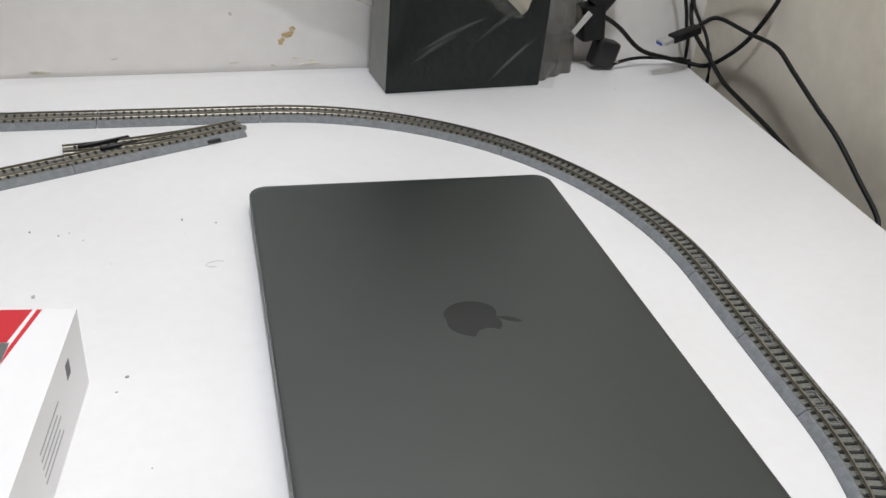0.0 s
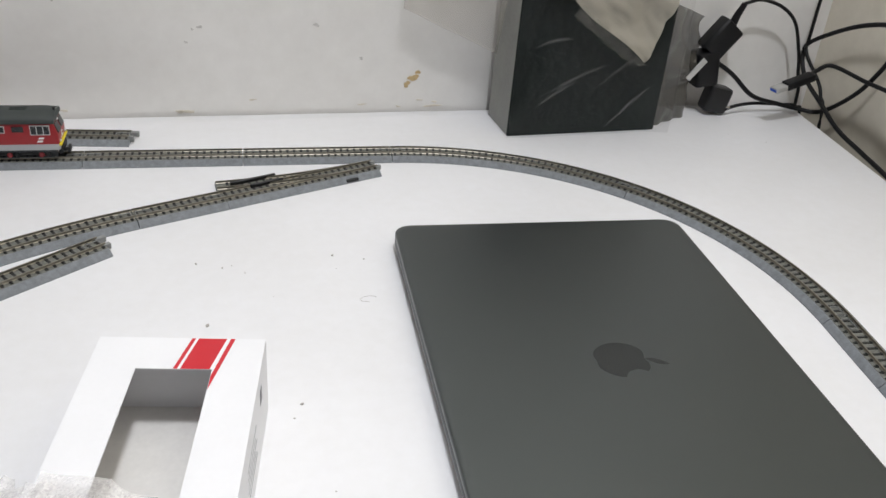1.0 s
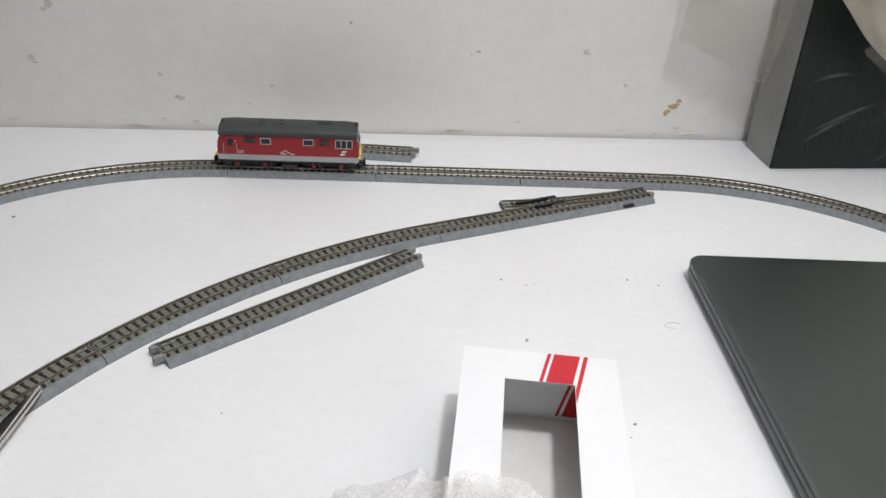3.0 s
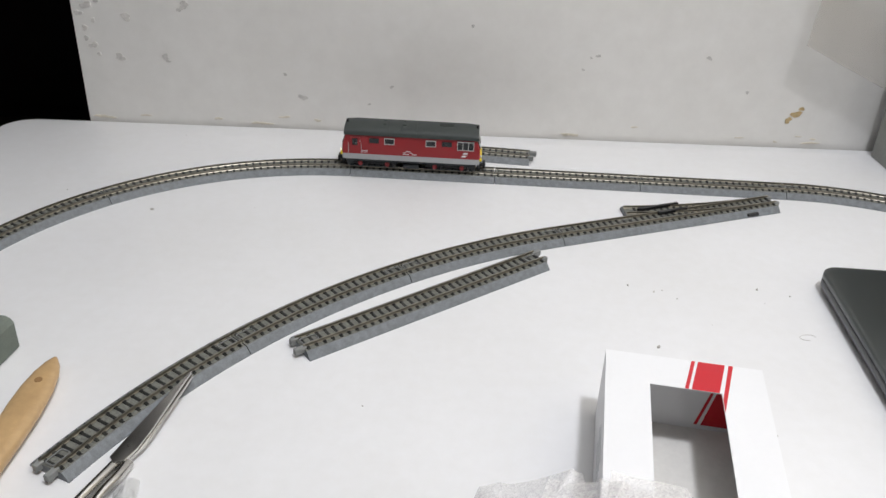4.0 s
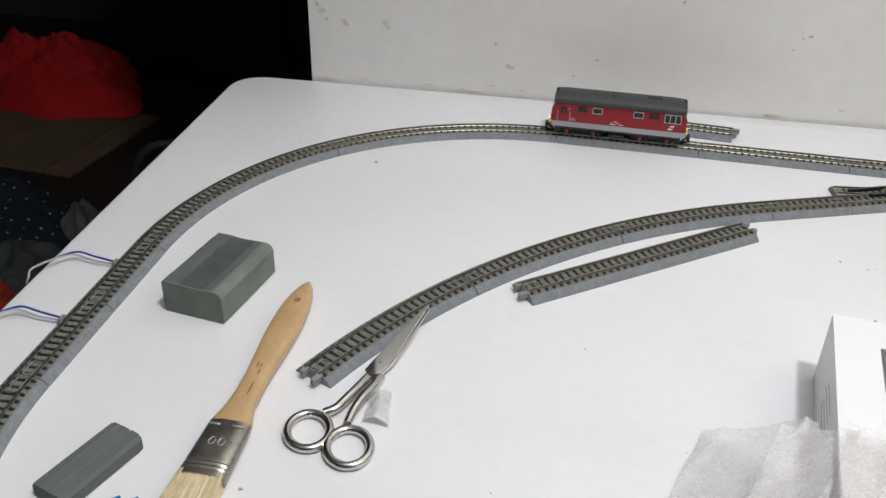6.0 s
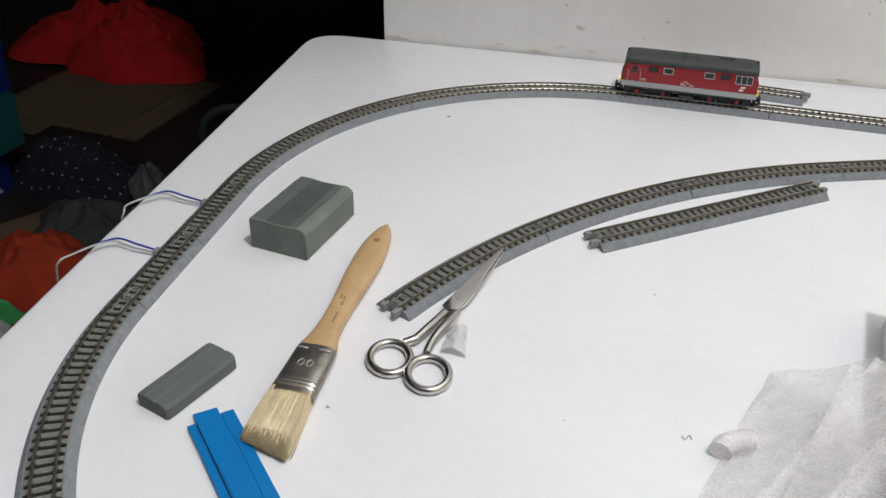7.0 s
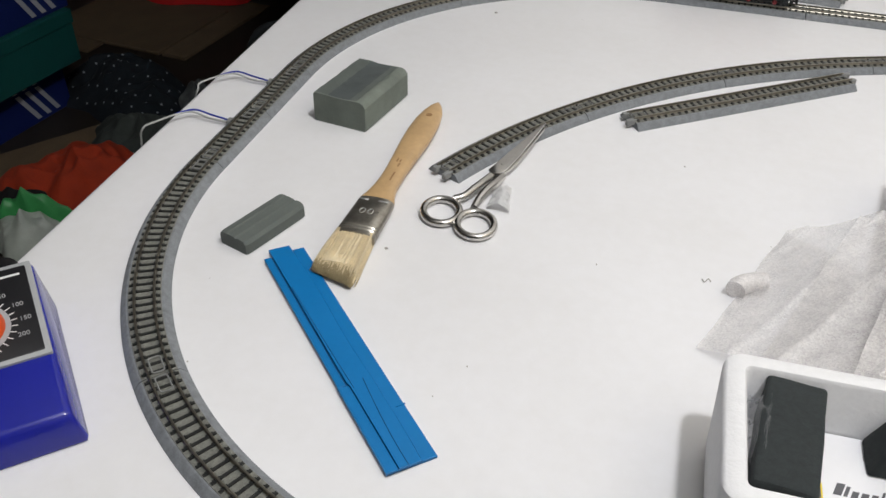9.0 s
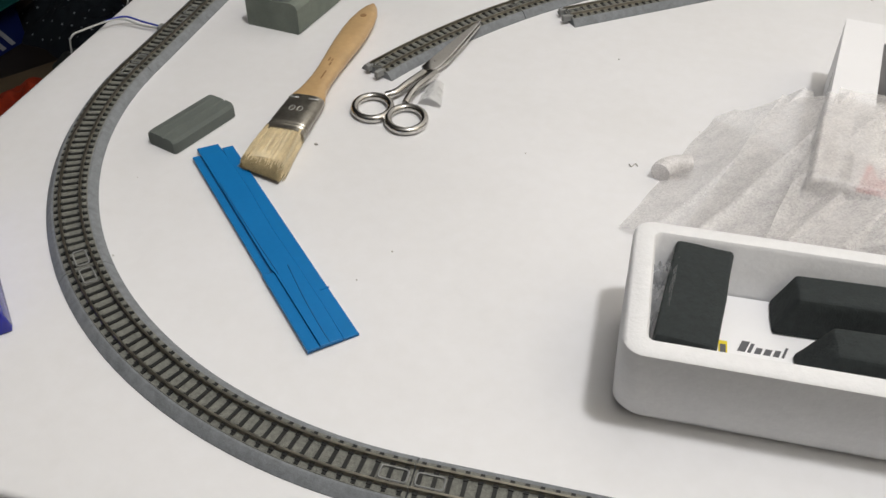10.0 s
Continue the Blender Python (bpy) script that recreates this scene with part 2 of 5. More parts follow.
def box(x0, x1, y0, y1, z0, z1, bevel=0.0, seg=2, bm=None, m=None):
    bm = bm or bmesh.new()
    r = bmesh.ops.create_cube(bm, size=1)
    vs = r["verts"]
    for v in vs:
        v.co = Vector(((x0 + x1) / 2 + v.co.x * (x1 - x0), (y0 + y1) / 2 + v.co.y * (y1 - y0), (z0 + z1) / 2 + v.co.z * (z1 - z0)))
    if bevel:
        es = list({e for v in vs for e in v.link_edges})
        r = bmesh.ops.bevel(bm, geom=es, offset=bevel, segments=seg, profile=0.5, affect="EDGES")
        vs = list({v for f in r["faces"] for v in f.verts} | {v for v in vs if v.is_valid})
    if m:
        bmesh.ops.transform(bm, matrix=m, verts=[v for v in vs if v.is_valid])
    return bm


def loft(loops, cap=True, bm=None, closed=True):
    bm = bm or bmesh.new()
    rings = [[bm.verts.new(p) for p in loop] for loop in loops]
    n = len(rings[0])
    for a, b in zip(rings, rings[1:]):
        for i in range(n if closed else n - 1):
            j = (i + 1) % n
            bm.faces.new((a[i], a[j], b[j], b[i]))
    if cap:
        bm.faces.new(rings[0][::-1])
        bm.faces.new(rings[-1])
    return bm


def rrect(w, d, r, z, n=6, cx=0.0, cy=0.0):
    """A rounded rectangle loop."""
    pts = []
    for k, (sx, sy) in enumerate(((1, 1), (-1, 1), (-1, -1), (1, -1))):
        for i in range(n + 1):
            a = math.pi / 2 * (k + i / n)
            pts.append((cx + sx * (w / 2 - r) + r * math.cos(a), cy + sy * (d / 2 - r) + r * math.sin(a), z))
    return pts


def rslab(w, d, r, z0, z1, soft, bm=None, cx=0.0, cy=0.0):
    """A slab with rounded corners and softened rims."""
    s = min(soft, (z1 - z0) / 2)
    prof = [(s, z0), (s * 0.3, z0 + s * 0.3), (0, z0 + s), (0, z1 - s), (s * 0.3, z1 - s * 0.3), (s, z1)]
    return loft([rrect(w - 2 * i, d - 2 * i, max(r - i, 0.0002), z, cx=cx, cy=cy) for i, z in prof], bm=bm)


def prism(pts, z0, z1, bevel=0.0, bm=None):
    bm = bm or bmesh.new()
    lo = [bm.verts.new((x, y, z0)) for x, y in pts]
    hi = [bm.verts.new((x, y, z1)) for x, y in pts]
    n = len(pts)
    for i in range(n):
        bm.faces.new((lo[i], lo[(i + 1) % n], hi[(i + 1) % n], hi[i]))
    bm.faces.new(lo[::-1])
    top = bm.faces.new(hi)
    if bevel:
        bmesh.ops.bevel(bm, geom=list(top.edges), offset=bevel, segments=2, profile=0.5, affect="EDGES")
    return bm


def cyl(p, q, r, n=16, r2=None, bm=None, bevel=0.0):
    """A round bar from p to q."""
    p, q = Vector(p), Vector(q)
    d = (q - p).normalized()
    a = d.orthogonal().normalized()
    b = d.cross(a)
    r2 = r if r2 is None else r2
    ring = lambda c, s: [c + a * (s * math.cos(2 * math.pi * i / n)) + b * (s * math.sin(2 * math.pi * i / n)) for i in range(n)]
    rows = [ring(p, r), ring(q, r2)] if not bevel else [ring(p, r - bevel), ring(p + d * bevel, r), ring(q - d * bevel, r2), ring(q, r2 - bevel)]
    return loft(rows, bm=bm)


def spline(pts, n):
    """Points along a Catmull-Rom curve through pts."""
    P = [Vector(p) for p in pts]
    P = [P[0] * 2 - P[1]] + P + [P[-1] * 2 - P[-2]]
    out = []
    for i in range(1, len(P) - 2):
        a, b, c, d = P[i - 1:i + 3]
        for k in range(n):
            t = k / n
            out.append(0.5 * (2 * b + (c - a) * t + (2 * a - 5 * b + 4 * c - d) * t * t + (3 * b - a - 3 * c + d) * t ** 3))
    return out + [P[-2]]


def tube(pts, r, n=8, bm=None, closed=False, taper=None):
    """A bar along a line of points."""
    P = [Vector(p) for p in pts]
    up = Vector((0, 0, 1))
    loops = []
    for i, p in enumerate(P):
        if closed:
            d = P[(i + 1) % len(P)] - P[i - 1]
        else:
            d = P[min(i + 1, len(P) - 1)] - P[max(i - 1, 0)]
        d.normalize()
        a = d.cross(up)
        if a.length < 0.1:
            a = d.cross(Vector((0, 1, 0)))
        a.normalize()
        b = a.cross(d)
        rr = r if taper is None else r * taper(i / (len(P) - 1))
        loops.append([p + a * (rr * math.cos(2 * math.pi * k / n)) + b * (rr * math.sin(2 * math.pi * k / n)) for k in range(n)])
    if closed:
        loops.append(loops[0])
        bm = loft(loops, cap=False, bm=bm)
        bmesh.ops.remove_doubles(bm, verts=bm.verts, dist=1e-6)
        return bm
    return loft(loops, bm=bm)


def sheet(nx, ny, f, thick=0.0):
    """A skin over the unit square; f gives the place of (u, v)."""
    bm = bmesh.new()
    rows = [[bm.verts.new(f(i / nx, j / ny)) for i in range(nx + 1)] for j in range(ny + 1)]
    for j in range(ny):
        for i in range(nx):
            bm.faces.new((rows[j][i], rows[j][i + 1], rows[j + 1][i + 1], rows[j + 1][i]))
    if thick:
        bmesh.ops.solidify(bm, geom=bm.faces[:], thickness=thick)
    return bm


def blob(x, y, r, n, seed, z):
    rnd = random.Random(seed)
    ph = [rnd.uniform(0, 6.28) for _ in range(3)]
    out = []
    for i in range(n):
        a = 2 * math.pi * i / n
        k = 1 + 0.28 * math.sin(2 * a + ph[0]) + 0.18 * math.sin(3 * a + ph[1]) + 0.12 * math.sin(5 * a + ph[2])
        out.append((x + r * k * math.cos(a), y + r * k * math.sin(a)))
    return out


def writing(name, text, size, mat, m, parent, depth=0.0001, slant=0.0):
    cu = bpy.data.curves.new(name, "FONT")
    cu.body, cu.size, cu.extrude, cu.align_x, cu.align_y, cu.shear = text, size, depth, "CENTER", "CENTER", slant
    tmp = bpy.data.objects.new(name, cu)
    me = bpy.data.meshes.new_from_object(tmp)
    bpy.data.objects.remove(tmp)
    me.materials.clear()
    me.materials.append(M[mat])
    ob = new(name, me)
    ob.parent = parent
    ob.matrix_basis = m
    return ob


# ---- the room ----
def room():
    wall = solid("wall_north", box(-0.537, 0.535, 0, 0.14, 0, 2.5, 0.002), "wall", pose(0, 0, 0), "off-white painted wall with scuffs and ochre stains behind the table", "wall", kind="structure")
    rnd = random.Random(5)

    def mark(x, z, r, mat, seed, sx=1.0):
        pts = [(x + (px - x) * sx, pz) for px, pz in blob(x, z, r, 14, seed, 0)]
        bm = prism(pts, 0, 0.0006)
        bmesh.ops.transform(bm, matrix=Matrix.Rotation(radians(90), 4, "X"), verts=bm.verts)
        part("wall_stain", bm, mat, wall, smooth=0)
    mark(0.109, 0.781, 0.0032, "ochre", 1, 1.3)
    mark(0.103, 0.775, 0.0028, "ochre", 2)
    mark(0.113, 0.7865, 0.002, "ochre", 3)
    for x, z, r in ((-0.34, 0.779, 0.0026), (-0.49, 0.846, 0.003), (-0.355, 0.80, 0.0012), (-0.50, 0.81, 0.003), (-0.515, 0.86, 0.0022), (-0.527, 0.835, 0.002),
                    (-0.523, 0.855, 0.0030), (-0.531, 0.848, 0.0022), (-0.519, 0.842, 0.0016), (-0.522, 0.820, 0.0026), (-0.527, 0.826, 0.0018), (-0.518, 0.812, 0.0014),
                    (-0.439, 0.858, 0.0030), (-0.443, 0.854, 0.0018), (-0.460, 0.812, 0.0022), (-0.458, 0.808, 0.0012), (-0.26, 0.792, 0.0012), (-0.078, 0.828, 0.0014), (-0.084, 0.826, 0.0009),
                    (0.02, 0.83, 0.0016), (-0.09, 0.815, 0.001), (-0.19, 0.85, 0.0012), (0.06, 0.80, 0.0012), (-0.28, 0.775, 0.001)):
        mark(x, z, r, "smudge", int(x * 1e4) + 7, 1.4)
    for k in range(16):
        x = rnd.uniform(-0.53, 0.17)
        mark(x, 0.7525 + abs(rnd.gauss(0, 0.004)), rnd.uniform(0.0006, 0.0013), "grime", k + 40, rnd.uniform(2, 7))
    solid("wall_east", box(0.535, 0.66, -2.4, 0.14, 0, 2.5), "cream", pose(0, 0, 0), "cream painted side wall with faint stains beside the table", "wall", kind="structure")
    # closing walls, coloured dark to keep the room dim and shadows deep
    solid("wall_south", box(-2.9, 0.66, -2.5, -2.4, 0, 2.5), "dimmedwall", pose(0, 0, 0), "plain closing wall coloured dark to keep the room dim", "wall", kind="structure")
    solid("wall_hidden", box(0.535, 0.66, 0.14, 2.4, 0, 2.5), "dimmedwall", pose(0, 0, 0), "plain closing wall coloured dark to keep the room dim", "wall", kind="structure")
    solid("wall_west", box(-3.0, -2.9, -2.5, 2.5, 0, 2.5), "dimmedwall", pose(0, 0, 0), "plain closing wall coloured dark to keep the room dim", "wall", kind="structure")
    solid("wall_far", box(-3.0, 0.66, 2.4, 2.5, 0, 2.5), "dimmedwall", pose(0, 0, 0), "plain wall at the room's dark end, gloom put into its colour", "wall", kind="structure")
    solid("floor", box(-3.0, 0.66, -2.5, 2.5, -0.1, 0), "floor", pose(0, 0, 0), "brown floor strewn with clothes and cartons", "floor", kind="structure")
    solid("ceiling", box(-3.0, 0.66, -2.5, 2.5, 2.5, 2.6), "ceiling", pose(0, 0, 0), "plain unseen ceiling, greyed to lessen bounced light", "ceiling", kind="structure")


room()


# ---- the table ----
def table():
    tb = thing("table", pose(0, 0, 0), "white laminate table with rounded corners against the wall", "table")
    corners = [(-0.611, -0.002), (-0.590, -0.762), (0.425, -0.762), (0.512, -0.003)]
    rad = [0.035, 0.04, 0.04, 0.02]

    def outline(inset):
        out = []
        n = len(corners)
        cx, cy = sum(c[0] for c in corners) / n, sum(c[1] for c in corners) / n
        for i, c in enumerate(corners):
            c = Vector(c)
            c -= Vector((math.copysign(inset, c.x - cx), math.copysign(inset, c.y - cy)))
            a, b = Vector(corners[i - 1]), Vector(corners[(i + 1) % n])
            da, db = (a - c).normalized(), (b - c).normalized()
            p, q = c + da * rad[i], c + db * rad[i]
            for k in range(9):
                t = k / 8
                w = (p * (1 - t) ** 2 + c * 2 * t * (1 - t) + q * t * t)
                out.append((w.x, w.y))
        return out
    prof = [(0.0, T - 0.024), (0.0, T - 0.0025), (0.0007, T - 0.0007), (0.0025, T)]
    part("tabletop", loft([[(x, y, z) for x, y in outline(i)] for i, z in prof]), "table", tb, smooth=50)
    part("edge_band", loft([[(x, y, z) for x, y in outline(-0.0012)] for z in (T - 0.023, T - 0.004)]), "edge", tb, "beige edge strip")
    for x, y in ((-0.54, -0.06), (-0.53, -0.70), (0.40, -0.70), (0.46, -0.06)):
        part("leg", box(x - 0.02, x + 0.02, y - 0.02, y + 0.02, 0, T - 0.024, 0.003), "table", tb)
    part("apron", box(-0.52, 0.44, -0.08, -0.06, T - 0.11, T - 0.024, 0.002), "table", tb)


table()


# ---- model railway track ----
RAIL = 0.0072     # rail head above the table
def tie_mesh():
    """A sleeper with the small chairs that hold the two rails."""
    bm = box(-0.0008, 0.0008, -0.0078, 0.0078, 0.0044, 0.0053)
    for o in (-0.0049, 0.0049):
        box(-0.0010, 0.0010, o - 0.0017, o + 0.0017, 0.0053, 0.0057, bm=bm)
    return finish("tie", bm, "tie", 0)


TIE = tie_mesh()


def along(line, s):
    """Place and heading at the length s of a line of (place, heading, length) rows."""
    for p, h, l, turn in line:
        if s <= l + 1e-9 or (p, h, l, turn) == line[-1]:
            if turn == 0:
                return Vector(p) + Vector((math.cos(h), math.sin(h))) * s, h
            r = l / turn
            c = Vector(p) + Vector((-math.sin(h), math.cos(h))) * r
            a = h + s / r
            return c + Vector((math.sin(a), -math.cos(a))) * r, a
        s -= l
    return None


def sweep(line, s0, s1, prof, org, step=0.004, end0=0.0, end1=0.0):
    """Runs a cross-section (offset to the left, height) along the line."""
    n = max(1, round((s1 - s0) / step)) if any(r[3] for r in line) else 2
    loops = []
    for i in range(n + 1):
        p, h = along(line, s0 + (s1 - s0) * i / n)
        left = Vector((-math.sin(h), math.cos(h)))
        loops.append([(*(p + left * o - org), z) for o, z in prof])
    return loft(loops)


BED = [(-0.0126, 0), (-0.0125, 0.0007), (-0.0094, 0.0043), (-0.0089, 0.0045), (0.0089, 0.0045), (0.0094, 0.0043), (0.0125, 0.0007), (0.0126, 0)]
TOPBED = [(-0.0083, 0.0044), (-0.0081, 0.0048), (0.0081, 0.0048), (0.0083, 0.0044)]


def rail_profile(o):
    return [(o - 0.0008, 0.0053), (o - 0.0004, 0.0058), (o - 0.00045, RAIL), (o + 0.00045, RAIL), (o + 0.0004, 0.0058), (o + 0.0008, 0.0053)]


def frame_loop(line, s, w, l, org, z, bm):
    """The light plastic frame round the sleepers at a joint."""
    p, h = along(line, s)
    m = Matrix.Translation((*(p - org), 0)) @ Matrix.Rotation(h, 4, "Z")
    ring = [m @ Vector(q) for q in rrect(l, w, 0.0012, z, 3)]
    return tube(ring, 0.0004, 5, bm=bm, closed=True)


def track(line, s0, s1, label, group, tongue0=False, tongue1=False, ties=True):
    """One piece of sectional track from s0 to s1 of the line."""
    mid, h = along(line, (s0 + s1) / 2)
    tr = thing("track_piece", Matrix.Translation((*mid, T)), label, "model track", group)
    g = 0.0003
    part("roadbed", sweep(line, s0 + g, s1 - g, BED, mid), "roadbed", tr, smooth=30)
    # thin top strip that carries the rails' reflected tint in its colour
    part("ballast", sweep(line, s0 + g, s1 - g, TOPBED, mid), "ballast", tr, "gritty roadbed top, tinted for light reflected off the rails", smooth=30)
    for o in (-0.0049, 0.0049):
        part("rail", sweep(line, s0 + g, s1 - g, rail_profile(o), mid), "rail", tr, smooth=30)
    n = max(2, round((s1 - s0) / 0.0055))
    for i in range(n):
        s = s0 + (s1 - s0) * (i + 0.5) / n
        p, a = along(line, s)
        t = new("tie", TIE)
        t.parent = tr
        t.matrix_basis = Matrix.Translation((*(p - mid), 0)) @ Matrix.Rotation(a, 4, "Z")
    for s in (s0 + 0.0068, s1 - 0.0068):
        part("joint_frame", frame_loop(line, s, 0.0056, 0.0105, mid, 0.0056, bmesh.new()), "joiner", tr, smooth=60)
    for on, s, d in ((tongue0, s0, -1), (tongue1, s1, 1)):
        if on:
            p, a = along(line, s)
            m = Matrix.Translation((*(p - mid), 0)) @ Matrix.Rotation(a, 4, "Z")
            for o in (-0.0049, 0.0049):
                sgn = d * o > 0
                bm = box(*sorted((-d * 0.002, d * (0.0055 if sgn else 0.003))), o - 0.0016, o + 0.0016, 0.002, 0.0062, 0.0004, 1)
                bmesh.ops.transform(bm, matrix=m, verts=bm.verts)
                part("rail_joiner", bm, "joiner", tr)
    return tr


def belt(centres, r):
    """The closed line round equal circles, clockwise seen from above."""
    rows = []
    n = len(centres)
    for i in range(n):
        a, b, c = Vector(centres[i - 1]), Vector(centres[i]), Vector(centres[(i + 1) % n])
        h0 = math.atan2(*(b - a).yx)
        h1 = math.atan2(*(c - b).yx)
        turn = (h1 - h0 + math.pi) % (2 * math.pi) - math.pi
        left = Vector((-math.sin(h0), math.cos(h0)))
        rows.append((tuple(b + left * r), h0, r * abs(turn), turn))
        left = Vector((-math.sin(h1), math.cos(h1)))
        rows.append((tuple(b + left * r), h1, (c - b).length, 0))
    return rows


def oval():
    line = belt([(-0.2975, -0.3360), (0.0590, -0.350), (0.0450, -0.474), (-0.2970, -0.4757)], 0.2474)
    at = 0.0
    for k, (p, h, l, turn) in enumerate(line):
        n = 2 if turn else {1: 3, 3: 2, 5: 3, 7: 2}[k]
        for i in range(n):
            kind = "curved" if turn else "straight"
            track([(p, h, l, turn)], l * i / n, l * (i + 1) / n, f"{kind} grey roadbed model track clipped into the oval on the table", "tracks of the oval")


oval()


def arc_line(p, h, r, deg):
    return [(p, h, r * radians(abs(deg)), radians(deg))]


def loose_tracks():
    def straight(p, q):
        d = Vector(q) - Vector(p)
        return [(p, math.atan2(d.y, d.x), d.length, 0)]
    L = straight((-0.2597, -0.0416), (-0.1366, -0.0550))
    track(L, 0, L[0][2], "short straight loose track piece lying by the wall", "loose tracks", True, True)
    L = straight((-0.2945, -0.3396), (-0.1452, -0.2288))
    track(L, 0, L[0][2], "long straight loose track piece lying beside the siding", "loose tracks", True, True)
    # siding: turnout, short straight, three wide curves, running from the turnout's points towards the left
    h = radians(20.3)
    back = h + math.pi
    p = Vector((0.0505, -0.1275))
    d = Vector((math.cos(back), math.sin(back)))
    tn = turnout(p, back)
    q = p + d * 0.126
    L = [(tuple(q), back, 0.064, 0)]
    track(L, 0, 0.064, "short straight track piece joined to the turnout", "siding tracks")
    q = q + d * 0.064
    a = back
    for k in range(3):
        L = arc_line(tuple(q), a, 0.481, 15)
        track(L, 0, L[0][2], "wide curved track piece of the siding", "siding tracks", False, k == 2)
        q, a = along(L, L[0][2])


def turnout(p, h):
    """A left-or-right turnout: a straight route and a curved one that leaves it."""
    L = [(tuple(p), h, 0.126, 0)]
    D = arc_line(tuple(p), h, 0.481, -15)
    mid, _ = along(L, 0.063)
    tn = thing("track_turnout", Matrix.Translation((*mid, T)), "grey model track turnout with black switch parts", "turnout", "siding tracks")
    part("roadbed", sweep(L, 0, 0.126, BED, mid), "roadbed", tn, smooth=30)
    part("branch_roadbed", sweep(D, 0.02, D[0][2], [(o, max(z - 0.00015, 0)) for o, z in BED], mid), "roadbed", tn, smooth=30)
    part("ballast", sweep(L, 0, 0.126, TOPBED, mid), "ballast", tn, "gritty roadbed top, tinted for light reflected off the rails", smooth=30)
    part("branch_ballast", sweep(D, 0.02, D[0][2], [(o, z - 0.0001) for o, z in TOPBED], mid), "ballast", tn, smooth=30)
    for o in (-0.0049, 0.0049):
        part("rail", sweep(L, 0, 0.126, rail_profile(o), mid), "rail", tn, smooth=30)
        part("branch_rail", sweep(D, 0.008, D[0][2], [(a, z - 0.0002) for a, z in rail_profile(o)], mid), "rail", tn, smooth=30)
    for i in range(23):
        s = 0.126 * (i + 0.5) / 23
        a, hh = along(L, s)
        t = new("tie", TIE)
        t.parent, t.matrix_basis = tn, Matrix.Translation((*(a - mid), 0)) @ Matrix.Rotation(hh, 4, "Z")
        if s > 0.055 and i < 22:
            a, hh = along(D, s)
            t = new("tie", TIE)
            t.parent, t.matrix_basis = tn, Matrix.Translation((*(a - mid), -0.0002)) @ Matrix.Rotation(hh, 4, "Z")
    place = lambda s, o: Matrix.Translation((*(along(L, s)[0] - mid), 0)) @ Matrix.Rotation(h, 4, "Z") @ Matrix.Translation((0, o, 0))
    for s, o, l, w in ((0.097, -0.0135, 0.036, 0.0022), (0.090, -0.0040, 0.026, 0.0026)):
        bm = box(-l / 2, l / 2, -w / 2, w / 2, 0.005, 0.0078, 0.0004, 1)
        bmesh.ops.transform(bm, matrix=place(s, o), verts=bm.verts)
        part("guard_rail", bm, "blacktrim", tn, "black guard rail")
    bm = box(-0.005, 0.005, -0.0012, 0.0012, 0.0012, 0.0032, 0.0003, 1)
    bmesh.ops.transform(bm, matrix=place(0.026, 0.0118), verts=bm.verts)
    part("switch_slide", bm, "blacktrim", tn, "small black switch slide")
    for o in (-0.0049, 0.0049):
        bm = box(-0.003, 0.002, o - 0.0015, o + 0.0015, 0.0025, 0.0062, 0.0004, 1)
        bmesh.ops.transform(bm, matrix=place(0.0, 0.0), verts=bm.verts)
        part("rail_joiner", bm, "joiner", tn)
    return tn


loose_tracks()


def feeder(y, reach):
    """A pair of feeder wires that leaves the track, rises a little and drops past the table's edge."""
    fw = thing("feeder_wire", Matrix.Translation((-0.556, y, T)), "thin blue and white feeder wires plugged into the track", "wire", "feeder wires")
    part("plug", box(-0.001, 0.006, -0.003, 0.003, 0.0005, 0.0045, 0.0005, 1), "joiner", fw)
    a = [(0, 0.001, 0.003), (-0.014, 0.002, 0.0045), (-0.026, 0.003, 0.006), (-0.033, -0.002, 0.006), (-0.039, -0.009, 0.005)]
    part("blue_wire", tube(spline(a, 8), 0.00066, 6), "wireblue", fw, "blue insulated wire")
    b = [(0, -0.0012, 0.003), (-0.014, -0.0008, 0.0034), (-0.028, 0.0010, 0.0050), (-0.036, -0.006, 0.0055), (-0.046, -0.018, 0.004), (-0.054 - reach, -0.026, 0.003), (-0.057 - reach, -0.027, -0.008), (-0.057 - reach, -0.028, -0.04), (-0.057 - reach, -0.03, -0.30)]
    part("white_wire", tube(spline(b, 8), 0.00066, 6), "wirewhite", fw, "white insulated wire")


feeder(-0.360, -0.010)
feeder(-0.423, -0.004)


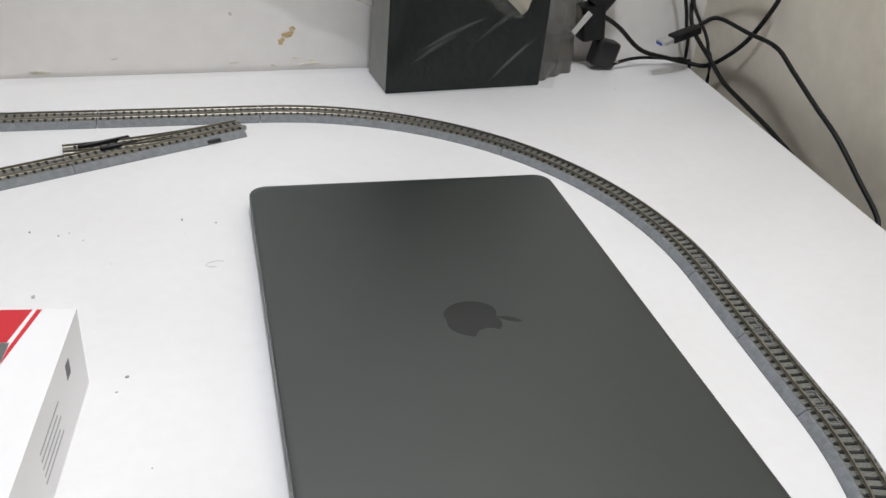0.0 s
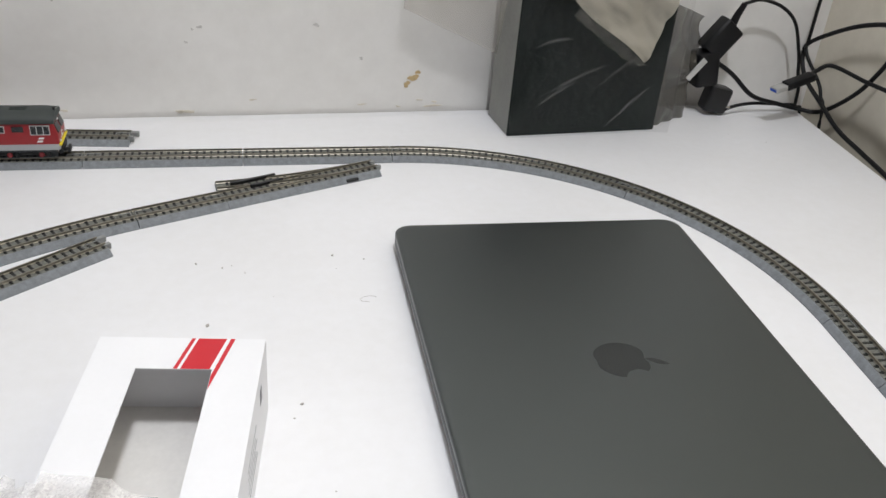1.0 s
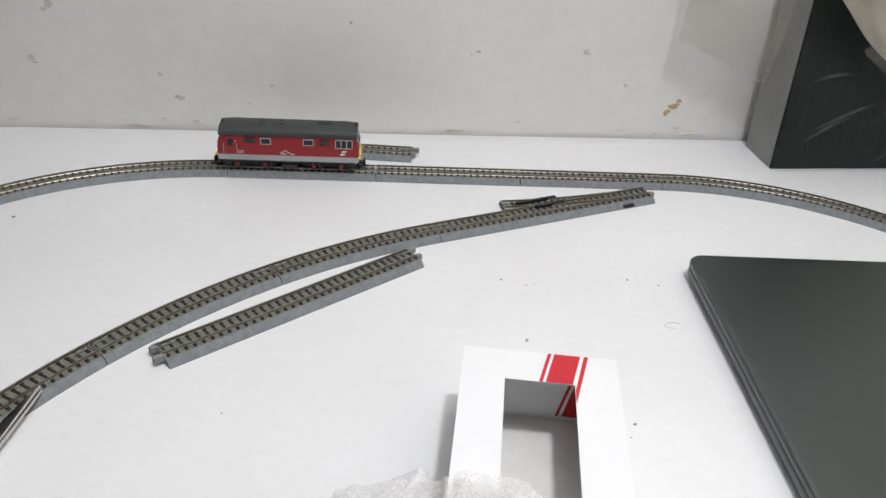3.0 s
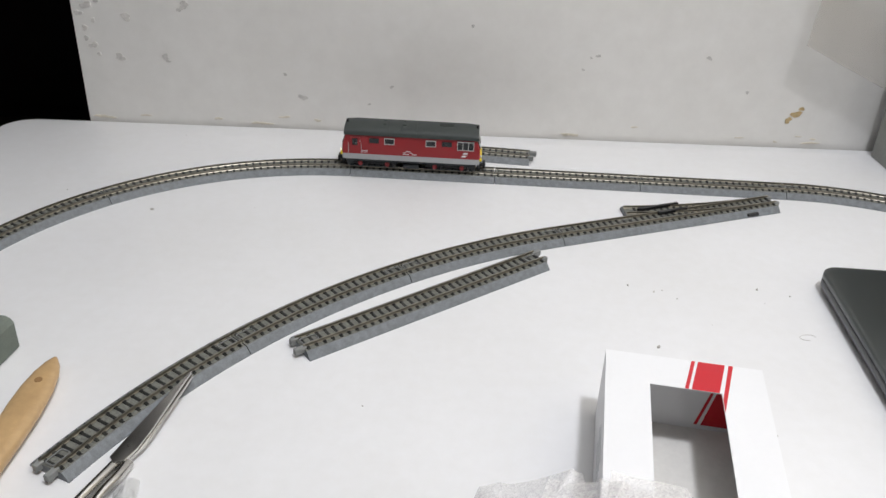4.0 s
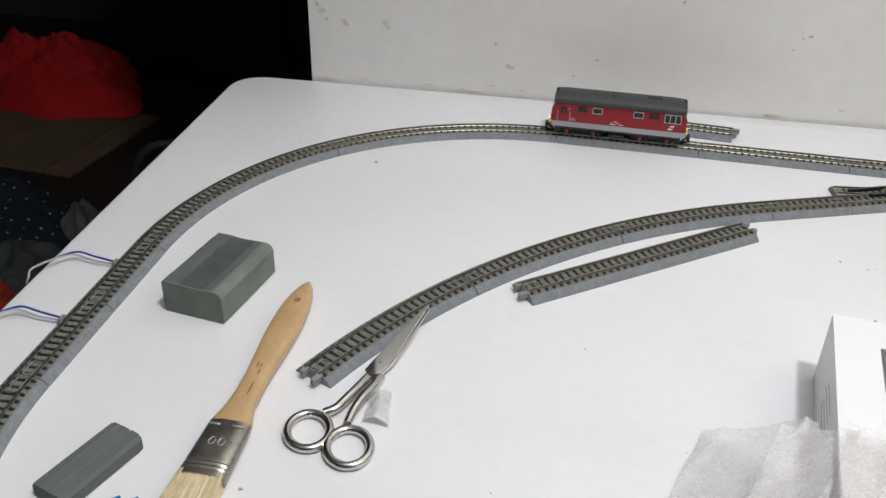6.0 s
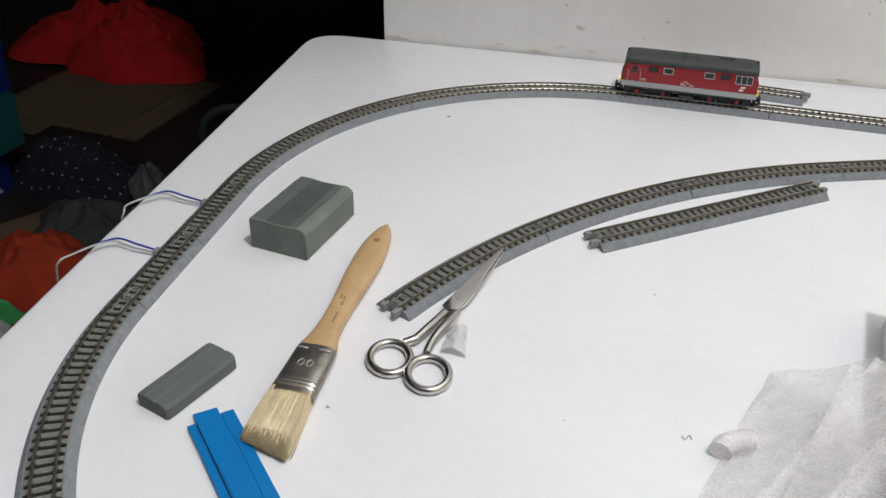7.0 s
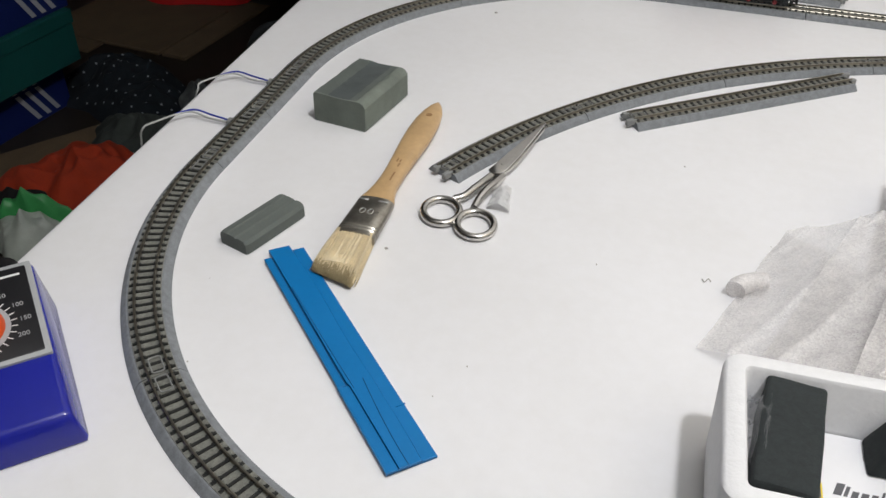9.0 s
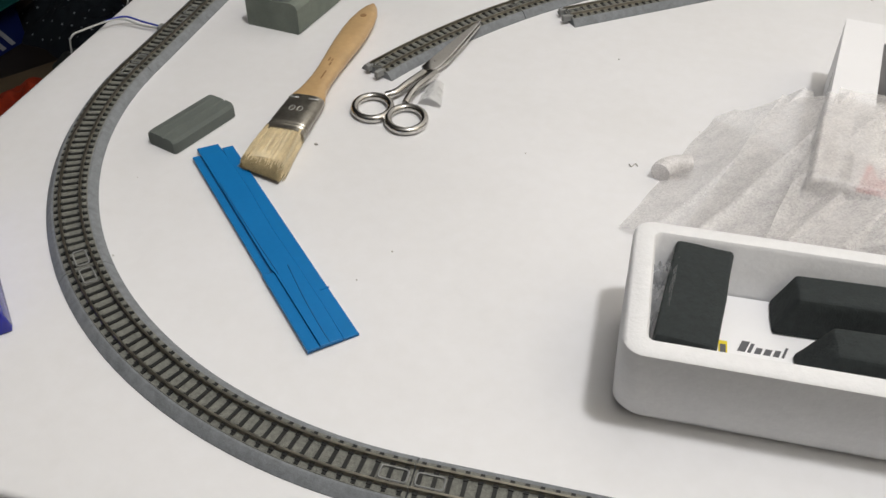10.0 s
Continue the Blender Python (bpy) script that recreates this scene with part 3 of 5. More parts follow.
# ---- the locomotive ----
def locomotive():
    lo = thing("locomotive", Matrix.Translation((-0.238, -0.0892, T + RAIL)) @ Matrix.Rotation(radians(-2.3), 4, "Z"),
               "red model diesel locomotive with grey roof on the track", "model train")
    HL, HW, E = 0.0558, 0.0136, 0.0276       # half length, half width, height of the eaves

    def hull(z, inset_end, inset_side, r=0.0016):
        return rrect(2 * (HL - inset_end), 2 * (HW - inset_side), r, z, 4)
    part("body", loft([hull(0.0112, 0.0, 0.0), hull(0.0185, 0.0, 0.0), hull(0.0188, 0.0002, 0), hull(E, 0.0030, 0.0006)]), "red", lo, smooth=35)
    part("skirt", loft([hull(0.0066, 0.0, 0.0), hull(0.0112, 0.0, -0.0001)]), "locogrey", lo, "light grey lower band", smooth=35)
    # roof: arched across, with overhanging ends
    RH = 0.0068
    loops = []
    for i in range(13):
        x = -1 + 2 * i / 12
        end = 1 - max(0, (abs(x) - 0.86) / 0.14) ** 2 * 0.16
        row = []
        for k in range(15):
            a = math.pi * k / 14
            y = -math.cos(a) * 0.0141
            z = E - 0.0002 + (math.sin(a) ** 0.62) * RH * end
            row.append((x * (HL - 0.0016), y, z))
        loops.append(row)
    part("roof", loft(loops), "roof", lo, "dark grey-green roof with vents", smooth=50)
    rt = E + RH
    roof = lo.children[-1]
    for x in (-0.018, -0.008, 0.004):
        part("roof_seam", tube([(x, -math.cos(math.pi * k / 12) * 0.0139, E + math.sin(math.pi * k / 12) ** 0.62 * RH) for k in range(1, 12)], 0.00025, 4), "roof", roof)
    for x, y in ((-0.022, -0.004), (-0.022, 0.004), (-0.006, -0.004), (-0.006, 0.004)):
        part("roof_vent", box(x - 0.0014, x + 0.0014, y - 0.0008, y + 0.0008, rt - 0.0012, rt + 0.0003, 0.0003, 1), "roof", roof)
    ring = [(0.028 + 0.0062 * math.cos(a), 0.0055 * math.sin(a), rt - 0.0004 - 0.0012 * math.sin(a) ** 2) for a in [2 * math.pi * k / 24 for k in range(24)]]
    part("fan_ring", tube(ring, 0.0004, 5, closed=True), "roof", roof)
    for y in (-0.0022, 0, 0.0022):
        part("fan_bar", box(0.0222, 0.0338, y - 0.0003, y + 0.0003, rt - 0.0006, rt + 0.0001), "roof", roof)
    for x in (-HL + 0.003, HL - 0.003):
        part("horn", cyl((x, 0, rt - 0.003), (x, 0, rt + 0.0008), 0.001, 8), "chassis", roof)

    def window(u, w, z0, z1, s, framed, bars=0):
        """A side window; u along the side, s the side."""
        y = s * (HW - 0.0003)
        par = part("window", box(u - w / 2 + 0.0003, u + w / 2 - 0.0003, *sorted((y, y + s * 0.0005)), z0 + 0.0003, z1 - 0.0003), "pane", lo, "dark glass window", smooth=0)
        if framed:
            t = 0.0005
            bm = bmesh.new()
            yy = sorted((y, y + s * 0.0008))
            for x0, x1, a, b in ((u - w / 2, u + w / 2, z0, z0 + t), (u - w / 2, u + w / 2, z1 - t, z1), (u - w / 2, u - w / 2 + t, z0 + t, z1 - t), (u + w / 2 - t, u + w / 2, z0 + t, z1 - t)):
                box(x0, x1, *yy, a, b, bm=bm)
            for i in range(bars):
                x = u - w / 2 + w * (i + 1) / (bars + 1)
                box(x - t / 2, x + t / 2, *yy, z0 + t, z1 - t, bm=bm)
            part("window_frame", bm, "silver", par, "silver window frame", smooth=0)
    L = 2 * HL
    for s in (-1, 1):
        f = (lambda q: -HL + q * L) if s < 0 else (lambda q: HL - q * L)
        window(f(0.232), 0.0085, 0.0198, 0.0246, s, False)
        window(f(0.343), 0.0082, 0.0195, 0.0248, s, True)
        window(f(0.642), 0.0082, 0.0195, 0.0248, s, True)
        window(f(0.757), 0.0085, 0.0198, 0.0246, s, False)
        window(f(0.893), 0.0136, 0.0178, 0.0252, s, True, 2)
        # cab door
        x, y = f(0.094), s * HW
        dr = part("cab_door", box(x - 0.0042, x + 0.0042, *sorted((y - s * 0.0006, y + s * 0.00025)), 0.0115, 0.0256, 0.0002, 1), "red", lo, smooth=0)
        part("door_window", box(x - 0.0022, x + 0.0022, *sorted((y, y + s * 0.0005)), 0.0188, 0.0246), "pane", dr, smooth=0)
        part("handrail", cyl((x + 0.0052, y + s * 0.0008, 0.012), (x + 0.0052, y + s * 0.0008, 0.021), 0.0002, 6), "silver", lo)
        part("handrail", cyl((x - 0.0052, y + s * 0.0008, 0.012), (x - 0.0052, y + s * 0.0008, 0.021), 0.0002, 6), "silver", lo)
        # white emblem and lettering bars
        for dx, dz in ((0.0006, 0.0012), (-0.0006, -0.0012)):
            cx, cz = f(0.888), 0.0148
            pts = [(-0.0022, -0.0007), (0.0014, -0.0007), (0.0024, 0.0007), (-0.0012, 0.0007)]
            lp = [(cx + dx + a, s * (HW + 0.00005), cz + dz + b) for a, b in pts]
            part("emblem_bar", loft([lp, [(a, b + s * 0.0001, c) for a, b, c in lp]]), "print", lo, "white slanted emblem bar", smooth=0)
        for q, w, z, t in ((0.48, 0.0032, 0.0152, 0.0005), (0.455, 0.0022, 0.0140, 0.0004), (0.50, 0.0022, 0.0140, 0.0004), (0.465, 0.0048, 0.0127, 0.0005), (0.525, 0.0036, 0.0127, 0.0005),
                           (0.165, 0.0045, 0.0142, 0.0003), (0.165, 0.0045, 0.0130, 0.0003), (0.13, 0.0008, 0.0225, 0.0012)):
            x = f(q)
            part("printed_bar", box(x - w / 2, x + w / 2, *sorted((s * HW, s * (HW + 0.0002))), z - t / 2, z + t / 2), "print", lo, "white printed bar", smooth=0)
    for e in (-1, 1):
        # sloped cab front: two panes, pillar, lamps, yellow beam
        tilt = Matrix.Translation((e * (HL - 0.0013), 0, 0.0225)) @ Matrix.Rotation(e * radians(-19.4), 4, "Y")
        for y in (-0.0062, 0.0062):
            bm = box(-0.0003, 0.0005, y - 0.0046, y + 0.0046, -0.0035, 0.0033) if e > 0 else box(-0.0005, 0.0003, y - 0.0046, y + 0.0046, -0.0035, 0.0033)
            bmesh.ops.transform(bm, matrix=tilt, verts=bm.verts)
            part("windscreen", bm, "pane", lo, "dark glass windscreen", smooth=0)
        for y, z in ((-0.0098, 0.0128), (0.0098, 0.0128), (0, 0.0262)):
            x = e * (HL + 0.0003) if z < 0.02 else e * (HL - 0.0022)
            la = part("headlight", cyl((x - e * 0.001, y, z), (x + e * 0.0006, y, z), 0.0011, 12), "silver", lo)
            part("lamp_lens", cyl((x + e * 0.0004, y, z), (x + e * 0.0009, y, z), 0.0008, 12), "lamp_on" if e < 0 else "print", la)
        for dy, dz in ((0.0006, 0.0010), (-0.0006, -0.0010)):
            lp = [(e * (HL + 0.00005), dy + a, 0.0155 + dz + b) for a, b in ((-0.002, -0.0006), (0.0012, -0.0006), (0.002, 0.0006), (-0.0012, 0.0006))]
            part("emblem_bar", loft([lp, [(a + e * 0.0001, b, c) for a, b, c in lp]]), "print", lo, "white slanted emblem bar", smooth=0)
        part("printed_bar", box(*sorted((e * HL, e * (HL + 0.0002))), -0.005, 0.005, 0.0126, 0.0133), "print", lo, "white printed bar", smooth=0)
        part("front_beam", rslab(0.0022, 0.0262, 0.0008, 0.0096, 0.0114, 0.0003, cx=e * (HL + 0.0004)), "yellow", lo, "yellow front beam")
        part("buffer_plate", box(*sorted((e * (HL - 0.002), e * (HL + 0.0008))), -0.0095, 0.0095, 0.0035, 0.0094, 0.0004, 1), "chassis", lo)
        cp = part("coupler", box(*sorted((e * HL, e * (HL + 0.0046))), -0.0022, 0.0022, 0.0026, 0.0046, 0.0004, 1), "chassis", lo, "black loop coupler")
        part("coupler_hook", box(*sorted((e * (HL + 0.0030), e * (HL + 0.0050))), -0.0042, 0.0042, 0.0020, 0.0062, 0.0004, 1), "chassis", cp)
        for y in (-0.0076, 0.0076):
            part("cab_step", box(e * (HL - 0.006) - 0.003, e * (HL - 0.006) + 0.003, y - 0.0012, y + 0.0012, 0.001, 0.0066, 0.0003, 1), "bogiegrey", lo)
    part("underframe", box(-HL + 0.003, HL - 0.003, -0.0108, 0.0108, 0.0045, 0.0068, 0.0003, 1), "bogiegrey", lo)
    part("fuel_tank", rslab(0.013, 0.0215, 0.001, 0.0008, 0.0048, 0.0005), "bogiegrey", lo, "grey tank under the frame")
    for c in (-0.0305, 0.0305):
        bg = part("bogie", box(c - 0.019, c + 0.019, -0.0085, 0.0085, 0.0018, 0.005, 0.0006, 1), "chassis", lo)
        for y in (-0.0094, 0.0094):
            part("bogie_frame", box(c - 0.020, c + 0.020, y - 0.0005, y + 0.0005, 0.0008, 0.0016, 0.0002, 1), "bogiegrey", bg)
        for x in (c - 0.011, c + 0.011):
            for y in (-0.0045, 0.0045):
                part("wheel", cyl((x, y - 0.0009, 0.0036), (x, y + 0.0009, 0.0036), 0.0035, 20, bevel=0.0002), "wheelred", bg, "red wheel")
            for y in (-0.0094, 0.0094):
                s = math.copysign(1, y)
                part("crank", cyl((x, y, 0.0036), (x, y + s * 0.0014, 0.0036), 0.0020, 14, bevel=0.0003), "wheelred", bg, "red wheel crank")
                part("axle_box", box(x + 0.004, x + 0.0065, y - 0.0007, y + 0.0009, 0.0012, 0.0052, 0.0003, 1), "chassis", bg)

    for ob in lo.children:
        if ob.name.split(".")[0] not in ("bogie", "fuel_tank", "coupler", "buffer_plate", "cab_step", "underframe"):
            ob.location.z += 0.0021 + (0.0009 if ob.name.split(".")[0] == "window" else 0)
        if ob.name.split(".")[0] == "underframe":
            ob.scale.z = 1.25


locomotive()


# ---- things on the table ----
def laptop():
    a = -3.5
    W, D = 0.2048, 0.312
    m = Matrix.Translation((0.0424, -0.2450, T)) @ Matrix.Rotation(radians(a), 4, "Z") @ Matrix.Translation((W / 2, -D / 2, 0))
    lp = thing("laptop", m, "closed space-grey aluminium laptop with a dark polished badge", "laptop")
    part("base", loft([rrect(W - 2 * i, D - 2 * i, 0.011 - i * 0.6, z) for i, z in ((0.009, 0.0), (0.005, 0.0006), (0.0015, 0.0028), (0.0003, 0.005), (0, 0.0065), (0, 0.0098), (0.0005, 0.0102))]), "alubase", lp, smooth=60)
    lid = part("lid", loft([rrect(W - 2 * i, D - 2 * i, 0.011 - i * 0.6, z) for i, z in ((0.0006, 0.0106), (0, 0.0110), (0, 0.0140), (0.0004, 0.0147), (0.0012, 0.0151), (0.004, 0.0153), (0.012, 0.0154))]), "alu", lp, "dark grey anodised lid", smooth=60)
    for x in (-W / 2 + 0.03, W / 2 - 0.03):
        for y in (-D / 2 + 0.03, D / 2 - 0.03):
            part("rubber_foot", cyl((x, y, 0.0), (x, y, 0.0012), 0.006), "rubber", lp)
    # badge: a rounded fruit-like blank with a bite and a leaf; its top points to +x
    pts = []
    for k in range(72):
        t = 2 * math.pi * k / 72
        r = 0.0157 * (1 + 0.035 * math.cos(2 * t) - 0.20 * math.exp(-((t if t < math.pi else t - 2 * math.pi) / 0.33) ** 2) - 0.11 * math.exp(-((t - math.pi) / 0.25) ** 2))
        x, y = r * math.cos(t) * 0.99, r * math.sin(t) * 1.0
        d = math.hypot(x - 0.0052, y + 0.0168)
        if d < 0.0080:
            x, y = 0.0052 + (x - 0.0052) / d * 0.0080, -0.0168 + (y + 0.0168) / d * 0.0080
        pts.append((x, y))
    bm = prism(pts, 0.0154, 0.01545)
    bmesh.ops.translate(bm, verts=bm.verts, vec=(0.0024, -0.0012, 0))
    part("badge", bm, "mirror", lid, "dark polished badge", smooth=0)
    leaf = [(0.0155 + 0.0062 * u, -0.0035 - 0.0028 * u + w * 0.0021 * (1 - u * u)) for u, w in [(-1 + k / 6, 1) for k in range(13)] + [(1 - k / 6, -1) for k in range(1, 12)]]
    bm = prism(leaf, 0.0154, 0.01545)
    bmesh.ops.translate(bm, verts=bm.verts, vec=(0.0062, -0.0008, 0))
    part("badge_leaf", bm, "mirror", lid, smooth=0)


laptop()


def carton():
    """White display carton with a window, red stripes, open inside."""
    W, D, H = 0.0775, 0.175, 0.0425
    m = Matrix.Translation((-0.1285, -0.3865, T)) @ Matrix.Rotation(radians(-10.0), 4, "Z")
    cb = thing("display_carton", m, "white glossy carton with a window and slanted red stripes", "box")
    t = 0.0006
    x0, x1, y0, y1 = 0.0215, 0.0556, -0.148, -0.0235          # window
    part("side_wall", box(0, t, -D, 0, 0, H), "card", cb, smooth=0)
    sr = part("side_wall", box(W - t, W, -D, 0, 0, H), "card", cb, smooth=0)
    part("end_wall", box(t, W - t, -t, 0, 0, H), "card", cb, smooth=0)
    part("end_wall", box(t, W - t, -D, -D + t, 0, H), "card", cb, smooth=0)
    part("bottom", box(t, W - t, -D + t, -t, 0, t), "cardin", cb, "greyish inside of the carton", smooth=0)
    bm = bmesh.new()
    z0, z1 = H, H + t
    for a, b, c, d in ((0, W, y1, 0), (0, W, -D, y0), (0, x0, y0, y1), (x1, W, y0, y1)):
        box(a, b, c, d, z0, z1, bm=bm)
    bmesh.ops.remove_doubles(bm, verts=bm.verts, dist=1e-6)
    top = part("top_panel", bm, "card", cb, smooth=0)
    sl = 0.20

    def stripe(pts):
        part("red_stripe", prism(pts[::-1], z1 + 0.00005, z1 + 0.00012), "redprint", top, "red printed stripe", smooth=0)
    for a, b in ((0.0428, 0.0446), (0.0460, 0.0592)):
        stripe([(a, -0.0003), (b, -0.0003), (b + sl * y1, y1), (a + sl * y1, y1)])
    stripe([(0.0610, -0.0003), (0.0632, -0.0003), (x1 + 0.0002, -0.038), (x1 + 0.0002, -0.028)])
    # the print goes on along the inner end wall
    yi = -0.0007
    for a, b, c, d in ((0.0598, 0.0612, 0.0524, 0.0508), (0.0622, 0.0745, 0.0680, 0.0544)):
        q = [(a, yi, 0.042), (b, yi, 0.042), (c, yi, 0.0035), (d, yi, 0.0035)]
        part("red_stripe", loft([q, [(x, y - 0.0001, z) for x, y, z in q]]), "redprint", cb, smooth=0)
    # printed side: small dark mark and grey bars
    for y, z, w, h in ((-0.026, 0.030, 0.006, 0.008),):
        part("printed_mark", box(W, W + 0.0001, y - w / 2, y + w / 2, z - h / 2, z + h / 2), "greyprint", sr, smooth=0)
    for k in range(5):
        part("printed_bar", box(W, W + 0.0001, -0.075, -0.045 - 0.004 * (k % 2), 0.028 - 0.004 * k, 0.0292 - 0.004 * k), "locogrey", sr, smooth=0)
    for k in range(4):
        part("printed_bar", box(-0.0001, 0, -0.07, -0.045 + 0.004 * (k % 2), 0.030 - 0.005 * k, 0.0312 - 0.005 * k), "locogrey", cb, smooth=0)
    # maker's line near the far end, under the foam wrap
    for x, w, ya, yb in ((0.0130, 0.0045, -0.170, -0.142), (0.0070, 0.0012, -0.166, -0.138), (0.0048, 0.0010, -0.160, -0.140)):
        part("printed_bar", box(x - w / 2, x + w / 2, ya, yb, z1, z1 + 0.0001), "greyprint", top, smooth=0)
    part("red_panel", prism([(0.0180, -0.1735), (0.0480, -0.1735), (0.0480, -0.1600), (0.0260, -0.1600), (0.0235, -0.1500), (0.0215, -0.1500)], z1, z1 + 0.0001), "redprint", top, smooth=0)


carton()


def tray():
    """Polystyrene tray with dark foam pads."""
    H, L = 0.0465, 0.172
    m = Matrix.Translation((-0.2318, -0.6442, T)) @ Matrix.Rotation(radians(0.8), 4, "Z")
    tr = thing("polystyrene_tray", m, "white expanded polystyrene packing tray", "packing tray")
    def loop(w0, w1, d, r, z):
        return rrect(w1 - w0, d, r, z, 8, cx=(w0 + w1) / 2)
    rows = [loop(0.006, L - 0.006, 0.048, 0.010, 0.0), loop(0.0025, L - 0.0025, 0.055, 0.011, 0.0015), loop(0.001, L - 0.001, 0.060, 0.010, 0.006),
            loop(0.0002, L, 0.074, 0.008, H - 0.003), loop(0.0006, L - 0.0006, 0.0755, 0.008, H - 0.001), loop(0.002, L - 0.002, 0.073, 0.007, H),
            loop(0.0084, L - 0.0084, 0.0610, 0.0035, H), loop(0.0094, L - 0.0094, 0.0590, 0.003, H - 0.0015), loop(0.0105, L - 0.0105, 0.0570, 0.002, 0.014)]
    part("shell", loft(rows), "styro", tr, smooth=50)
    ins = part("paper_label", box(0.0108, L - 0.0108, -0.0278, 0.0278, 0.0142, 0.0206), "card", tr, "white paper liner with cursive writing", smooth=0)
    for x, w, h in ((0.0455, 0.0030, 0.0058), (0.0492, 0.0014, 0.0050), (0.0518, 0.0024, 0.0032), (0.0552, 0.0026, 0.0032), (0.0588, 0.0022, 0.0034), (0.0620, 0.0010, 0.0056)):
        part("printed_bar", prism([(x, -0.0030), (x + w, -0.0030), (x + w + h * 0.35, -0.0030 + h), (x + h * 0.35, -0.0030 + h)], 0.0206, 0.0208), "greyprint", ins, smooth=0)
    part("label_crest", box(0.0385, 0.0418, -0.008, 0.001, 0.0206, 0.0209), "yellow", ins, "small yellow crest", smooth=0)
    part("label_crest_mark", box(0.0390, 0.0412, -0.0065, -0.0010, 0.0209, 0.0210), "greyprint", ins, smooth=0)
    return tr


tray()


def foam_pad(name, x, y, rz, w, d, z0, h, seed, label, slope=0.0, tilt=0.0):
    rnd = random.Random(seed)
    bm = box(-w / 2, w / 2, -d / 2, d / 2, 0, h, 0.0015, 2)
    bmesh.ops.subdivide_edges(bm, edges=bm.edges[:], cuts=3, use_grid_fill=True)
    for v in bm.verts:
        n = noise.noise_vector(v.co * 180 + Vector((seed, 0, 0)))
        v.co += n * 0.0005
        if slope:
            f = v.co.z / h
            v.co.x += slope * 1.7 * f * (1 if v.co.x < 0 else -0.2)
            v.co.y *= 1 - 0.20 * f
    m = Matrix.Translation((x, y, T + z0)) @ Matrix.Rotation(radians(rz), 4, "Z") @ Matrix.Rotation(radians(tilt), 4, "Y")
    return solid(name, bm, "darkfoam", m, label, "foam pad", "foam pads in the tray", smooth=50)


foam_pad("foam_pad", -0.2062, -0.6420, -6, 0.0225, 0.0556, 0.0207, 0.0236, 3, "charcoal foam pad standing across the polystyrene tray")
foam_pad("foam_pad", -0.1420, -0.6240, 2, 0.064, 0.019, 0.0207, 0.0185, 8, "charcoal foam strip lying at the back of the tray", 0.004)
foam_pad("foam_pad", -0.1350, -0.6525, 2, 0.062, 0.019, 0.0207, 0.0200, 12, "charcoal foam strip lying at the front of the tray", 0.006)


def crumpled_bag():
    def f(u, v):
        x = -0.2226 + 0.0062 * u + 0.0040 * v * u + 0.0010 * noise.noise(Vector((u * 5, v * 9, 4)))
        y = -0.662 + 0.046 * v
        z = 0.026 + 0.017 * u * math.sin(math.pi * v) ** 0.6 + 0.012 * (0.5 - abs(noise.noise(Vector((u * 2.2, v * 5, 2))))) + 0.006 * noise.noise(Vector((u * 6, v * 12, 7)))
        return (x, y, z)
    solid("clear_bag", sheet(26, 70, f), "clearbag", Matrix.Translation((0, 0, T)), "crumpled clear plastic bag stuffed beside the foam pad", "plastic bag", smooth=18)


crumpled_bag()


def box_height(x, y):
    """Height of the carton under the wrap at a place, softened at its rim."""
    q = Matrix.Rotation(radians(10.0), 4, "Z") @ Vector((x + 0.1285, y + 0.3865, 0))
    a = min(max((q.x + 0.009) / 0.008, 0), 1)
    b = min(max((-q.y + 0.009) / 0.008, 0), 1)
    c = min(max((q.y + 0.183) / 0.008, 0), 1)
    s = min(a, b, c)
    return s * s * (3 - 2 * s) * 0.0445


def wrap(pa, pb, pc, pd, seed, label):
    """A crumpled sheet of thin foam wrap between four corners, propped up by the carton."""
    A, B, C, D = [Vector(p) for p in (pa, pb, pc, pd)]

    def f(u, v):
        p = A * (1 - u) * (1 - v) + B * u * (1 - v) + C * u * v + D * (1 - u) * v
        n = noise.noise(Vector((p.x * 30, p.y * 30, seed)))
        m = noise.noise(Vector((p.x * 75, p.y * 75, seed + 5)))
        p.x += 0.0010 * noise.noise(Vector((p.y * 60, seed, 0)))
        p.y += 0.0010 * noise.noise(Vector((p.x * 60, seed, 4)))
        d = p.x * 0.80 - p.y * 0.60
        t = (d / 0.036 + 0.37 * seed + 0.10 * noise.noise(Vector((p.x * 10, p.y * 10, seed + 2)))) % 1.0
        fold = t / 0.78 if t < 0.78 else (1 - t) / 0.22
        z = p.z + 0.0014 * n * min(1, p.z / 0.02) + 0.0003 * m + 0.0050 * fold * fold * min(1, 0.25 + p.z / 0.03) * (0.9 + 0.6 * n)
        return (p.x, p.y, max(z, 0.0012 + 0.0006 * seed + box_height(p.x, p.y)))
    return solid("foam_wrap", sheet(90, 90, f), "foamsheet", Matrix.Translation((0, 0, T)), label, "foam wrap", "foam wrap sheets", smooth=180)


